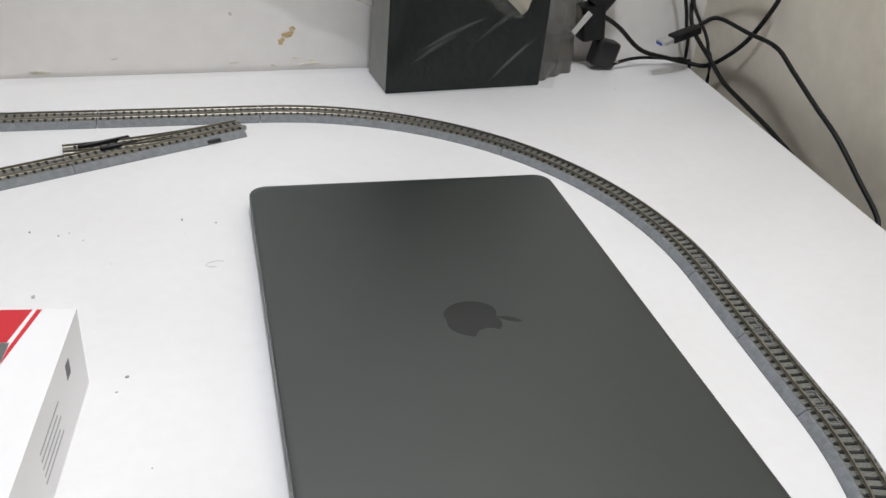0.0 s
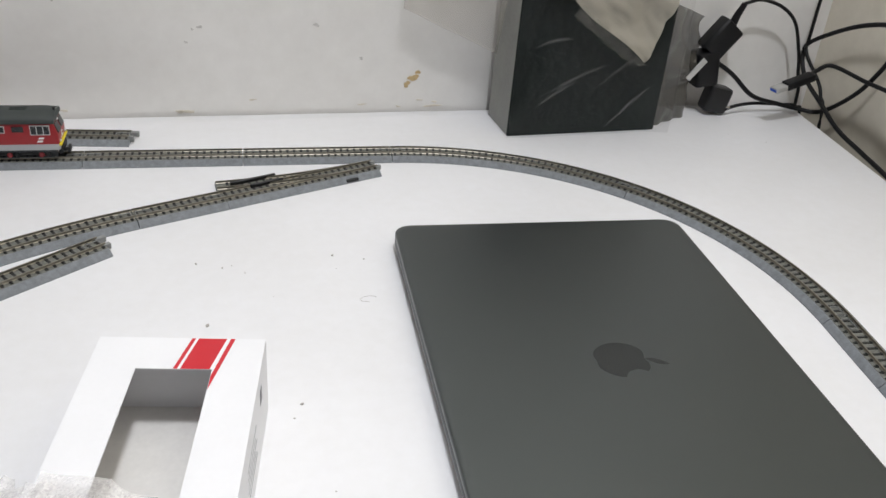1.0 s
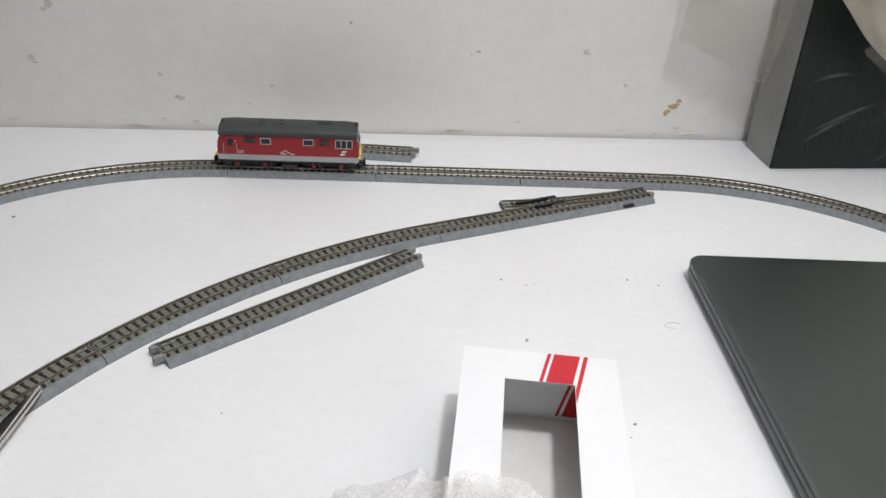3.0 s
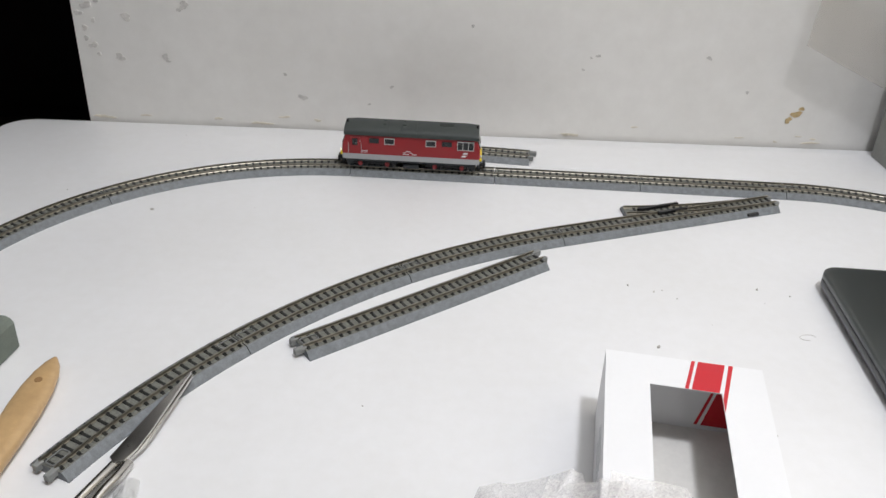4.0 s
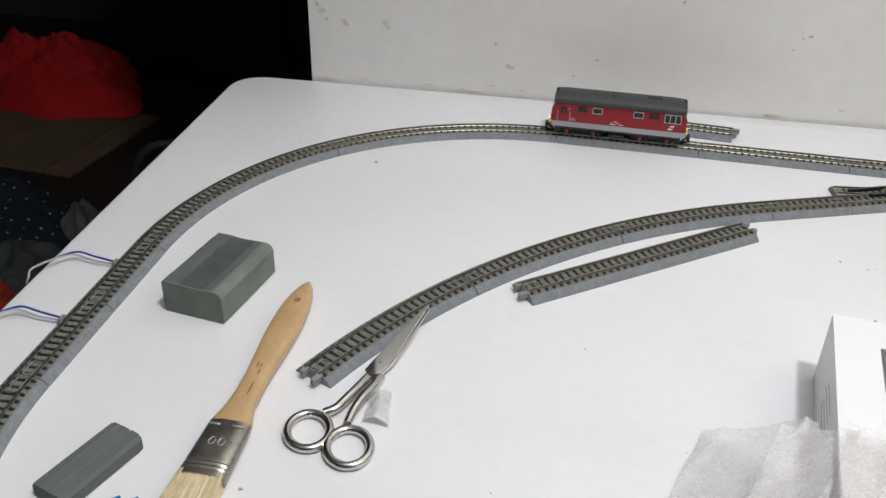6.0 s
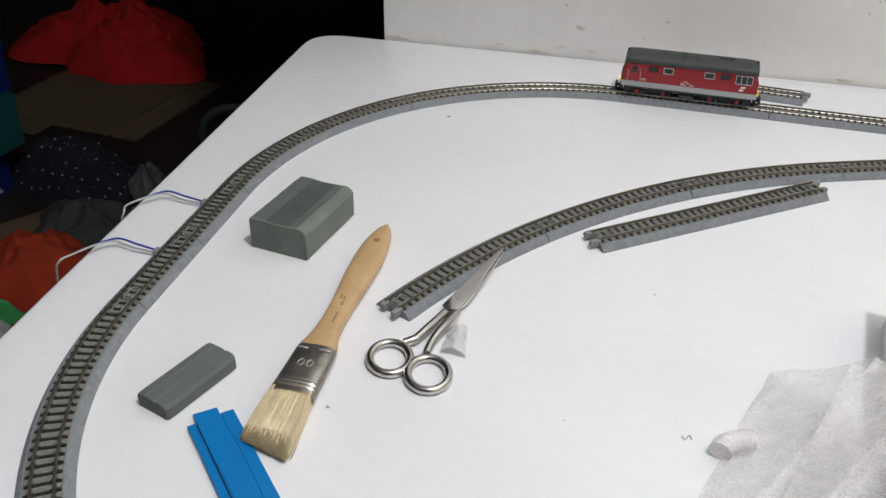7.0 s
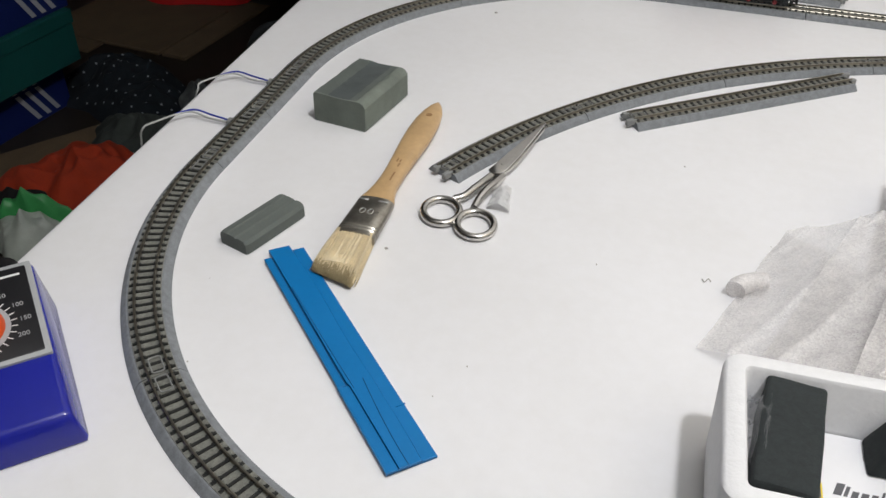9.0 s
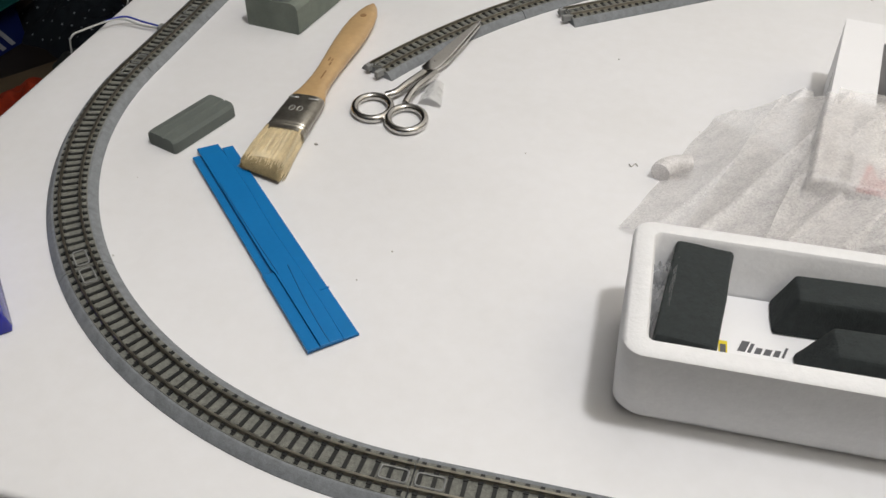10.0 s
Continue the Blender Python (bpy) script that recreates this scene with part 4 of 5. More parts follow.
wrap((-0.2375, -0.5580, 0.001), (-0.140, -0.602, 0.032), (-0.152, -0.474, 0.041), (-0.1930, -0.4445, 0.002), 1.0, "thin translucent foam wrap rising from the table onto the carton")
wrap((-0.214, -0.580, 0.012), (-0.118, -0.600, 0.047), (-0.122, -0.494, 0.048), (-0.166, -0.472, 0.036), 2.0, "folded translucent foam wrap sheet lying on another sheet")
wrap((-0.180, -0.598, 0.030), (-0.066, -0.600, 0.051), (-0.098, -0.502, 0.050), (-0.141, -0.478, 0.048), 3.0, "crumpled translucent foam wrap over the carton's corner")
bm = tube(spline([(-0.206, -0.503, 0.0062), (-0.213, -0.505, 0.0062), (-0.2190, -0.509, 0.0060), (-0.2210, -0.513, 0.0056)], 6), 0.0054, 14)
solid("rolled_foam", bm, "rollfoam", Matrix.Translation((0, 0, T)), "small roll of translucent white foam at the wrap's edge", "foam roll")


def sanding_block():
    W, D, H = 0.0408, 0.0612, 0.0212
    m = Matrix.Translation((-0.4783, -0.3720, T)) @ Matrix.Rotation(radians(-9.5), 4, "Z")
    sb = thing("sanding_block", m, "greenish grey abrasive foam block with a worn dark top", "sanding block")
    ch = 0.0045
    prof = [(-W / 2 + 0.001, 0), (W / 2 - 0.001, 0), (W / 2, 0.001), (W / 2, H - 0.001), (W / 2 - 0.001, H), (0.010, H - 0.0002), (0.004, H - 0.0007), (-0.004, H - 0.0007), (-0.010, H - 0.0002),
            (-W / 2 + ch, H), (-W / 2 + ch * 0.4, H - 0.0012), (-W / 2, H - 0.0036), (-W / 2, 0.001)]
    prof = [(-x, z) for x, z in prof[::-1]]
    ys = [-D / 2, -D / 2 + 0.0008] + [-D / 2 + D * k / 24 for k in range(1, 24)] + [D / 2 - 0.0008, D / 2]
    loops = []
    for j, y in enumerate(ys):
        k = 0.985 if j in (0, len(ys) - 1) else 1
        chip = lambda x, z: 0.0005 * noise.noise(Vector((x * 160, y * 160, z * 160))) - (0.0007 * max(0, noise.noise(Vector((x * 300, y * 260, 4)))) if z > H * 0.6 else 0)
        loops.append([(x * k + (0.0002 if z > 0.002 else 0), y, max(0, z + (chip(x, z) if z > 0.002 else 0))) for x, z in prof])
    part("body", loft(loops), "foamblock", sb, smooth=28)
    def f(u, v):
        x, y = -0.0085 + 0.017 * u + 0.001 * noise.noise(Vector((v * 14, u, 1))), -D / 2 + 0.001 + (D - 0.002) * v
        a = abs(x)
        z = H - 0.0007 if a < 0.004 else H - 0.0007 + (a - 0.004) / 0.006 * 0.0005
        return (x, y, z + 0.00042 + 0.0003 * noise.noise(Vector((x * 160, y * 160, 2))))
    part("worn_band", sheet(10, 30, f), "foamtop", sb, "dark worn band along the top", smooth=60)

    def g(u, v):
        x, y = -0.0185 + 0.0320 * u + 0.0008 * noise.noise(Vector((v * 9, u, 5))), -D / 2 + 0.0012 + (D - 0.0024) * v
        a = abs(x)
        z = H - 0.0007 if a < 0.004 else H - 0.0007 + min(a - 0.004, 0.006) / 0.006 * 0.0005
        if a > 0.010:
            z += 0.0003 * min(1, (a - 0.010) / 0.004)
        return (x, y, z + 0.00030 + 0.0003 * noise.noise(Vector((x * 160, y * 160, 2))))
    part("abrasive_top", sheet(24, 30, g), "foamtop2", sb, "grey abrasive top face", smooth=60)


sanding_block()


def rubber_block():
    W, D, H = 0.0215, 0.047, 0.0088
    m = Matrix.Translation((-0.4795, -0.5275, T)) @ Matrix.Rotation(radians(-19), 4, "Z")
    bm = bmesh.new()
    prof = [(-W / 2 + 0.0006, 0), (W / 2 - 0.0006, 0), (W / 2, 0.0008), (W / 2, H - 0.0022), (W / 2 - 0.0018, H - 0.0004), (0.0042, H), (0.0034, H - 0.0009), (0.0024, H - 0.0009), (0.0016, H - 0.0002),
            (-0.0035, H), (-0.0042, H - 0.0006), (-0.005, H), (-W / 2 + 0.0018, H - 0.0004), (-W / 2, H - 0.0022), (-W / 2, 0.0008)]
    loops = [[(x * k, y, z * (0.93 + 0.07 * k)) for x, z in prof] for y, k in ((-D / 2, 0.9), (-D / 2 + 0.0012, 0.98), (-D / 2 + 0.004, 1), (D / 2 - 0.004, 1), (D / 2 - 0.0012, 0.98), (D / 2, 0.88))]
    solid("rubber_cleaner", loft(loops, bm=bm), "eraser", m, "dark grey grooved rubber cleaning block", "rubber block", smooth=35)


rubber_block()


def brush():
    """Flat paint brush; local y runs from the bristles to the handle's tip."""
    m = Matrix.Translation((-0.4243, -0.5615, T)) @ Matrix.Rotation(radians(0.25), 4, "Z")
    br = thing("paint_brush", m, "flat paint brush with pale wooden handle and cream bristles", "brush")
    zc = 0.0055
    def section(y, w, h):
        w *= 1.06
        return [(w / 2 * math.copysign(abs(math.cos(a)) ** 0.6, math.cos(a)), y, zc + h / 2 * math.copysign(abs(math.sin(a)) ** 0.8, math.sin(a))) for a in [2 * math.pi * k / 24 for k in range(24)]]
    rows = [(0.066, 0.0200, 0.0070), (0.072, 0.0200, 0.0078), (0.078, 0.0165, 0.0080), (0.085, 0.0138, 0.0090), (0.095, 0.0126, 0.0084), (0.108, 0.0128, 0.0084), (0.124, 0.0146, 0.0090), (0.142, 0.0170, 0.0078),
            (0.158, 0.0178, 0.0074), (0.173, 0.0166, 0.0070), (0.186, 0.0128, 0.0064), (0.194, 0.0080, 0.0056), (0.1990, 0.0024, 0.0040)]
    hd = part("handle", loft([section(*r) for r in rows]), "wood", br, "varnished pale wood handle", smooth=60)
    # solid disc where the hole is, its shade put into the brown
    part("hanging_hole", cyl((0.0, 0.177, zc - 0.004), (0.0, 0.177, zc + 0.0037), 0.0021, 16), "woodink_shade", hd, "small brown disc standing in for the shaded hanging hole")
    for y, w, x in ((0.094, 0.011, 0.0016), (0.108, 0.004, 0.0012), (0.113, 0.003, 0.0008), (0.118, 0.013, -0.0012)):
        part("printed_bar", box(x - 0.0005, x + 0.0005, y - w / 2, y + w / 2, zc + 0.0039, zc + 0.0043), "woodink_shade", hd, smooth=0)
    fr = [(0.0335, 0.0226, 0.0094), (0.0362, 0.0227, 0.0098), (0.0372, 0.0218, 0.0084), (0.0384, 0.0226, 0.0098), (0.0398, 0.0218, 0.0084), (0.0410, 0.0224, 0.0098), (0.0424, 0.0217, 0.0084), (0.0440, 0.0221, 0.0096), (0.070, 0.0207, 0.0088)]
    fe = part("ferrule", loft([section(*r) for r in fr]), "ferrule", br, "tinned metal ferrule", smooth=30)
    for x in (-0.006, 0.006):
        part("staple", box(x - 0.003, x + 0.003, 0.0655, 0.0668, zc + 0.0042, zc + 0.0048, 0.0002, 1), "silver", fe)
    for x, tilt in ((-0.0026, 0.15), (0.0022, -0.1)):
        bm = tube([Vector((x + 0.0015 * math.cos(a), 0.0545 + 0.0024 * math.sin(a) + tilt * 0.0016 * math.cos(a), zc + 0.00465)) for a in [k * 0.42 for k in range(15)]], 0.00028, 5, closed=True)
        part("stamped_mark", bm, "silver", fe, "worn embossed mark", smooth=60)
    # bristles: many tufts, ends uneven and dirty
    rnd = random.Random(4)
    bm, tip = bmesh.new(), bmesh.new()
    for k in range(1100):
        u, w = rnd.uniform(-1, 1), rnd.uniform(-1, 1)
        stray = rnd.random() < 0.04
        p = Vector((u * 0.0104, 0.036, zc + w * 0.0042))
        q = Vector((u * (0.0124 if not stray else 0.0140) - 0.0006, -0.0002 - 0.0036 * u + rnd.uniform(-0.0006, 0.0012) + 0.0035 * w * w, max(0.0006, zc - 0.0022 + w * 0.0028)))
        c = p.lerp(q, 0.55) + Vector((rnd.uniform(-0.0003, 0.0003), 0, rnd.uniform(0.0002, 0.0009)))
        e = p.lerp(q, rnd.uniform(0.78, 0.95)) + Vector((rnd.uniform(-0.0003, 0.0003), 0, rnd.uniform(0, 0.0004)))
        tube([p, c, e], 0.00034, 3, bm=bm)
        tube([e, q], 0.00034, 3, bm=tip, taper=lambda t: 1 - 0.6 * t)
    tagged(part("bristles", bm, "bristle", br, "cream bristles"), kind="stuff")
    tagged(part("bristle_end", tip, "bristletip", br, "grey stained bristle tips"), kind="stuff")
    part("bristle_core", loft([section(0.036, 0.0190, 0.0080), section(0.022, 0.0195, 0.0060), section(0.0090, 0.0185, 0.0034)]), "bristle", br)


brush()


def scissors():
    """Chrome scissors, nearly closed, tip resting on the siding."""
    sc = thing("scissors", Matrix.Translation((-0.3628, -0.4285, T)), "shiny chrome scissors lying closed on the table", "scissors")
    tip = Vector((0.0162, 0.0545, 0))
    ax = tip.normalized()
    sd = Vector((-ax.y, ax.x, 0))

    def blade(outline, z, rise):
        bm = prism([tuple((ax * a + sd * b).xy) for a, b in outline], z, z + 0.0015, 0.0004)
        for v in bm.verts:
            v.co.z += rise * max(0, v.co.xy.dot(ax.xy)) / 0.055
        return part("blade", bm, "steel", sc, "polished steel blade", smooth=30)
    blade([(-0.010, -0.0028), (0.002, -0.0050), (0.010, -0.0050), (0.0555, -0.0010), (0.0560, 0.0004), (0.030, 0.0022), (-0.006, 0.0030)], 0.0028, 0.0040)
    blade([(-0.0130, 0.0010), (-0.010, -0.0034), (0.000, -0.0040), (0.012, -0.0038), (0.0560, -0.0002), (0.0562, 0.0008), (0.030, 0.0028), (0.004, 0.0046), (-0.0100, 0.0050)], 0.0050, 0.0040)
    part("pivot_screw", cyl((0, 0, 0.0025), (0, 0, 0.0070), 0.0019, 16, bevel=0.0004), "steel", sc)
    for c, a, lead in (((-0.0243, -0.0555), 18, [(-0.0045, -0.009, 0.0034), (-0.0075, -0.0200, 0.0046), (-0.0110, -0.0300, 0.0050), (-0.0150, -0.0385, 0.0042), (-0.0205, -0.0425, 0.0034)]),
                       ((-0.0018, -0.0628), 16, [(0.0012, -0.009, 0.0030), (-0.0005, -0.0200, 0.0046), (-0.0035, -0.0295, 0.0052), (-0.0058, -0.0390, 0.0044), (-0.0066, -0.0480, 0.0034)])):
        rot = Matrix.Rotation(radians(a), 3, "Z")
        ring = [rot @ Vector((0.0106 * math.cos(t), 0.0126 * math.sin(t), 0)) + Vector((*c, 0.0026)) for t in [2 * math.pi * k / 40 for k in range(40)]]
        part("finger_ring", tube(ring, 0.0023, 12, closed=True), "steel", sc, "chrome finger ring", smooth=60)
        part("shank", tube(spline(lead, 8), 0.0024, 12, taper=lambda t: 1.1 - 0.15 * t), "steel", sc, smooth=60)


scissors()


def scrap():
    """A torn, creased bit of milky plastic lying half on its edge."""
    def f(u, v):
        p = Vector((-0.006, -0.0085, 0.0)) * (1 - u) * (1 - v) + Vector((0.0060, -0.0110, 0.0)) * u * (1 - v) + Vector((0.0052, 0.0100, 0.0)) * u * v + Vector((-0.0032, 0.0068, 0.0)) * (1 - u) * v
        z = 0.0016 + 0.0030 * (1 - abs(2 * u - 1) ** 1.5) + 0.0005 * noise.noise(Vector((u * 4, v * 5, 2))) + 0.0003 * noise.noise(Vector((u * 11, v * 12, 4)))
        e = 0.0010 * noise.noise(Vector((u * 7, v * 7, 8)))
        return (p.x + e, p.y - e, max(z, 0.0003))
    solid("white_scrap", sheet(18, 24, f, 0.0004), "scrapfilm", Matrix.Translation((-0.3575, -0.4600, T)) @ Matrix.Rotation(0.12, 4, "Z") @ Matrix.Diagonal((1.15, 1.2, 1.3, 1)), "torn scrap of milky plastic beside the scissors", "scrap", smooth=60)


scrap()


def blue_strip():
    """Blue styrene sheet with a raised middle and cut lines."""
    L, W = 0.160, 0.0238
    m = Matrix.Translation((-0.4656, -0.5562, T + 0.0012)) @ Matrix.Rotation(radians(-46.4), 4, "Z") @ Matrix.Rotation(radians(-3.2), 4, "X") @ Matrix.Diagonal((1.005, 0.97, 1, 1))
    bs = thing("styrene_strip", m, "blue styrene strip with engraved lines and a raised centre", "plastic strip")
    # darkened sheet below, so that the gaps between plates look shaded
    part("backing", prism([(0, 0.0004), (L, 0.0), (L, W - 0.0003), (0, W - 0.0003)], 0, 0.0008), "blueshade", bs, "blue backing sheet darkened for the shade in the gaps", smooth=0)
    g = 0.00035
    low, mid = 0.0014, 0.0022
    part("flange", prism([(0, 0), (L * 0.665, 0), (L * 0.665, 0.0042 - g), (0, 0.0042 - g)], 0.0002, low, 0.0002), "blue", bs, smooth=0)
    part("flange", prism([(L * 0.665, -0.0004), (L, -0.0004), (L, 0.0052), (L * 0.672, 0.0050)], 0, low + 0.0003, 0.0002), "blue", bs, smooth=0)
    edge = [(0.006 + (L - 0.006) * k / 12, 0.0172 + 0.0006 * math.sin(k * 0.8) - (0.0006 if k > 8 else 0)) for k in range(13)]
    part("raised_plate", prism([(-0.006, 0.0046), (L * 0.66, 0.0046), (L * 0.68, 0.0056), (L, 0.0056)] + [(x, y - g) for x, y in edge[::-1]] + [(-0.006, 0.0167)], 0, mid, 0.0002), "blue", bs, smooth=0)
    part("flange", prism([(-0.002, 0.0174)] + edge + [(L, W), (L * 0.8, W - 0.0002), (-0.002, W)], 0, low + 0.0002, 0.0002), "blue", bs, smooth=0)
    # grooves drawn as thin darker bars in place of their shade
    line = [(L * 0.66 + L * 0.34 * k / 8, 0.0128 - 0.0028 * math.sin(k / 8 * 1.8), mid) for k in range(9)]
    part("engraved_line", tube(line, 0.00022, 4), "blueshade", bs, "fine engraved line with its shade drawn in darker blue")
    part("engraved_line", tube([(0.03 + 0.08 * k / 5, 0.0053 + 0.0012 * (k / 5) ** 2, mid) for k in range(6)], 0.00022, 4), "blueshade", bs, "fine engraved line with its shade drawn in darker blue")
    part("notch", box(L * 0.795, L * 0.80, W - 0.0042, W + 0.0003, low + 0.0002, low + 0.0006), "blue", bs, smooth=0)


blue_strip()


def controller():
    """Blue wedge-shaped power controller with a dial; local x runs along its front."""
    # corner at the near right; x goes to the left-front, y to the back
    m = Matrix.Translation((-0.4818, -0.6908, T)) @ Matrix(((-0.720, -0.694, 0, 0), (-0.694, 0.720, 0, 0), (0, 0, 1, 0), (0, 0, 0, 1)))
    ct = thing("train_controller", m, "cobalt blue train controller with orange knob and dial", "controller")
    W, D, hf, hb = 0.064, 0.099, 0.016, 0.034
    def ring(i, dz):
        return [(i, i, dz(0)), (W - i, i, dz(0)), (W - i, D - i, dz(1)), (i, D - i, dz(1))]
    bm = loft([ring(0.001, lambda k: 0.0), ring(0, lambda k: 0.002), ring(0.004, lambda k: (hf, hb)[k] - 0.0005)])
    bmesh.ops.bevel(bm, geom=[e for e in bm.edges if max(v.co.z for v in e.verts) > 0.005], offset=0.0025, segments=3, profile=0.5, affect="EDGES")
    part("housing", bm, "cobalt", ct, "glossy cobalt blue housing", smooth=50)
    sl = math.atan2(hb - hf, D - 0.008)
    fm = Matrix.Translation((W / 2, D * 0.66, hf + (hb - hf) * 0.66)) @ Matrix.Rotation(sl, 4, "X")
    def on(bm):
        bmesh.ops.transform(bm, matrix=fm, verts=bm.verts)
        return bm
    part("plate_rim", on(rslab(0.055, 0.058, 0.001, -0.002, 0.0012, 0.0003)), "locogrey", ct, "grey plate rim")
    pl = part("dial_plate", on(rslab(0.050, 0.053, 0.0008, 0.0008, 0.0016, 0.0002)), "dialblack", ct, "black dial plate")
    kc = Vector((0.001, -0.006, 0))
    part("knob", on(cyl(kc + Vector((0, 0, 0.0014)), kc + Vector((0, 0, 0.012)), 0.0130, 28, r2=0.0112, bevel=0.001)), "orange", ct, "orange rotary knob")
    part("scale_ring", on(cyl(kc + Vector((0, 0, 0.0014)), kc + Vector((0, 0, 0.0019)), 0.0152, 32)), "locogrey", pl, "grey scale ring")
    for k in range(25):
        a = radians(-60 + 300 * k / 24)
        p = kc + Vector((math.cos(a), math.sin(a), 0)) * 0.0166
        bm = box(-0.0013, 0.0013, -0.0002, 0.0002, 0.0016, 0.0018, m=Matrix.Translation(p) @ Matrix.Rotation(a, 4, "Z"))
        part("tick", on(bm), "print", pl, smooth=0)
    for t, a in (("200", 205), ("150", 180), ("100", 155), ("50", 130)):
        p = kc + Vector((math.cos(radians(a)), math.sin(radians(a)), 0)) * 0.0212
        writing("scale_number", t, 0.0034, "locogrey", fm @ Matrix.Translation((p.x, p.y, 0.0017)) @ Matrix.Diagonal((-1, 1, 1, 1)) @ Matrix.Rotation(radians(0), 4, "Z"), pl)
    part("printed_bar", on(box(-0.022, -0.010, 0.021, 0.0222, 0.0016, 0.0018)), "print", pl, smooth=0)
    # plug at the back
    part("cable_plug", cyl((0.018, D - 0.004, 0.020), (0.018, D + 0.014, 0.022), 0.0075, 18, bevel=0.002), "rubber", ct, "black cable plug")
    part("cable", tube(spline([(0.018, D + 0.012, 0.022), (0.026, D + 0.022, 0.014), (0.034, D + 0.034, 0.004), (0.05, D + 0.05, -0.02), (0.055, D + 0.06, -0.2)], 8), 0.0028, 8), "rubber", ct, "black cable")


controller()


# ---- the corner by the wall ----
def wrapped_box():
    m = Matrix.Translation((0.181, -0.069, T)) @ Matrix.Rotation(radians(2.2), 4, "Z")
    wb = thing("wrapped_box", m, "dark carton wrapped in clear plastic leaning by the wall", "box")
    W, D, H = 0.147, 0.052, 0.24
    part("front_panel", box(0, W, 0, 0.002, 0, H, 0.0008, 1), "boxdark", wb, "near-black front panel", smooth=30)
    part("side_panel", box(0.0002, 0.002, 0.002, D, 0, H, 0.0006, 1), "boxside", wb, "grey carton side", smooth=30)
    part("core", box(0.002, W - 0.0005, 0.002, D, 0, H - 0.001), "boxside", wb, smooth=30)
    def f(u, v):
        x = -0.002 + (W + 0.012) * u
        z = 0.0004 + (H - 0.01) * v
        y = -0.0022 - 0.0018 * (1 + noise.noise(Vector((u * 3.1, v * 4.2, 5)))) - 0.0045 * max(0, u - 0.85) / 0.15 - 0.0012 * abs(math.sin(7 * u + 9 * v))
        return (x, y, z)
    part("plastic_wrap", sheet(40, 50, f), "cling", wb, "creased clear plastic wrap", smooth=60)
    # pale tapered blades painted as highlights along the folds of the wrap
    for x, z, l, a in ((0.055, 0.052, 0.070, 24), (0.040, 0.040, 0.045, 30), (0.032, 0.086, 0.036, 10), (0.064, 0.120, 0.040, -14), (0.098, 0.060, 0.060, 35), (0.112, 0.026, 0.060, 42)):
        c, s = math.cos(radians(a)), math.sin(radians(a))

        def blade(u, v):
            q, w = u - 0.5, (v - 0.5) * 0.0032 * math.sin(math.pi * min(max(u, 0.02), 0.98))
            return (x + c * l * q - s * w, -0.0066 - 0.0006 * math.sin(5 * u), z + s * l * q + c * w + 0.003 * math.sin(3 * u))
        part("crease", sheet(14, 3, blade), "crease", wb, "pale streak standing in for a highlight along a fold", smooth=60)

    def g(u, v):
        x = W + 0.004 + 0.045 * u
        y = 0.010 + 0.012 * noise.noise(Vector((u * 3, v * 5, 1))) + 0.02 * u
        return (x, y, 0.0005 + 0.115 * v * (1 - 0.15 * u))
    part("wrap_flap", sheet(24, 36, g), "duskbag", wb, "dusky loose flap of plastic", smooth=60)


wrapped_box()


def poly_bag():
    """Cloudy plastic bag hanging over the box, with a corner that points down."""
    def f(u, v):
        a, b, c, d = Vector((0.168, -0.088, 0.92)), Vector((0.285, -0.098, 0.824)), Vector((0.324, -0.086, 0.905)), Vector((0.23, -0.03, 1.005))
        p = a * (1 - u) * (1 - v) + b * u * (1 - v) + c * u * v + d * (1 - u) * v
        w = noise.noise(Vector((u * 4, v * 4, 3))) * 0.010 + abs(math.sin(14 * u * v + 3 * u)) * 0.0025 + abs(noise.noise(Vector((u * 9, v * 7, 8)))) * 0.005
        p += Vector((0.0, 0, 0.002)) * (u * (1 - v)) ** 12 + Vector((0.0015, 0, 0.002)) * math.sin(9 * u) * (1 - v) ** 3
        return (p.x, p.y - w, p.z)
    solid("plastic_bag", sheet(40, 40, f), "bag", pose(0, 0, 0), "cloudy crumpled plastic bag draped over the dark box", "plastic bag", "plastic bags", smooth=60)
    def g(u, v):
        a, b, c, d = Vector((0.090, -0.030, 0.853)), Vector((0.177, -0.030, 0.813)), Vector((0.179, -0.055, 0.93)), Vector((0.096, -0.03, 0.95))
        p = a * (1 - u) * (1 - v) + b * u * (1 - v) + c * u * v + d * (1 - u) * v
        return (p.x, p.y - 0.003 * noise.noise(Vector((u * 4, v * 4, 9))), p.z)
    solid("plastic_bag", sheet(24, 24, g), "thinbag", pose(0, 0, 0), "flap of cloudy plastic bag beside the dark box", "plastic bag", "plastic bags", smooth=60)


poly_bag()


def clear_strip():
    """Clear hem of the bag that hangs below its cloudy edge, with glints along the fold."""
    def f(u, v):
        a, b = Vector((0.219, -0.104, 0.877)), Vector((0.285, -0.103, 0.8265))
        p = a.lerp(b, u) + Vector((-0.006, -0.001, -0.008)) * v * (1 - u ** 6)
        w = 0.0025 * noise.noise(Vector((u * 9, v * 4, 3))) + 0.0012 * noise.noise(Vector((u * 25, v * 9, 5)))
        return (p.x + w, p.y - abs(w), p.z + w * 0.6)
    solid("plastic_bag", sheet(50, 10, f), "hem", pose(0, 0, 0), "clear shiny hem of the crumpled bag over the box", "plastic bag", "plastic bags", smooth=20)


clear_strip()


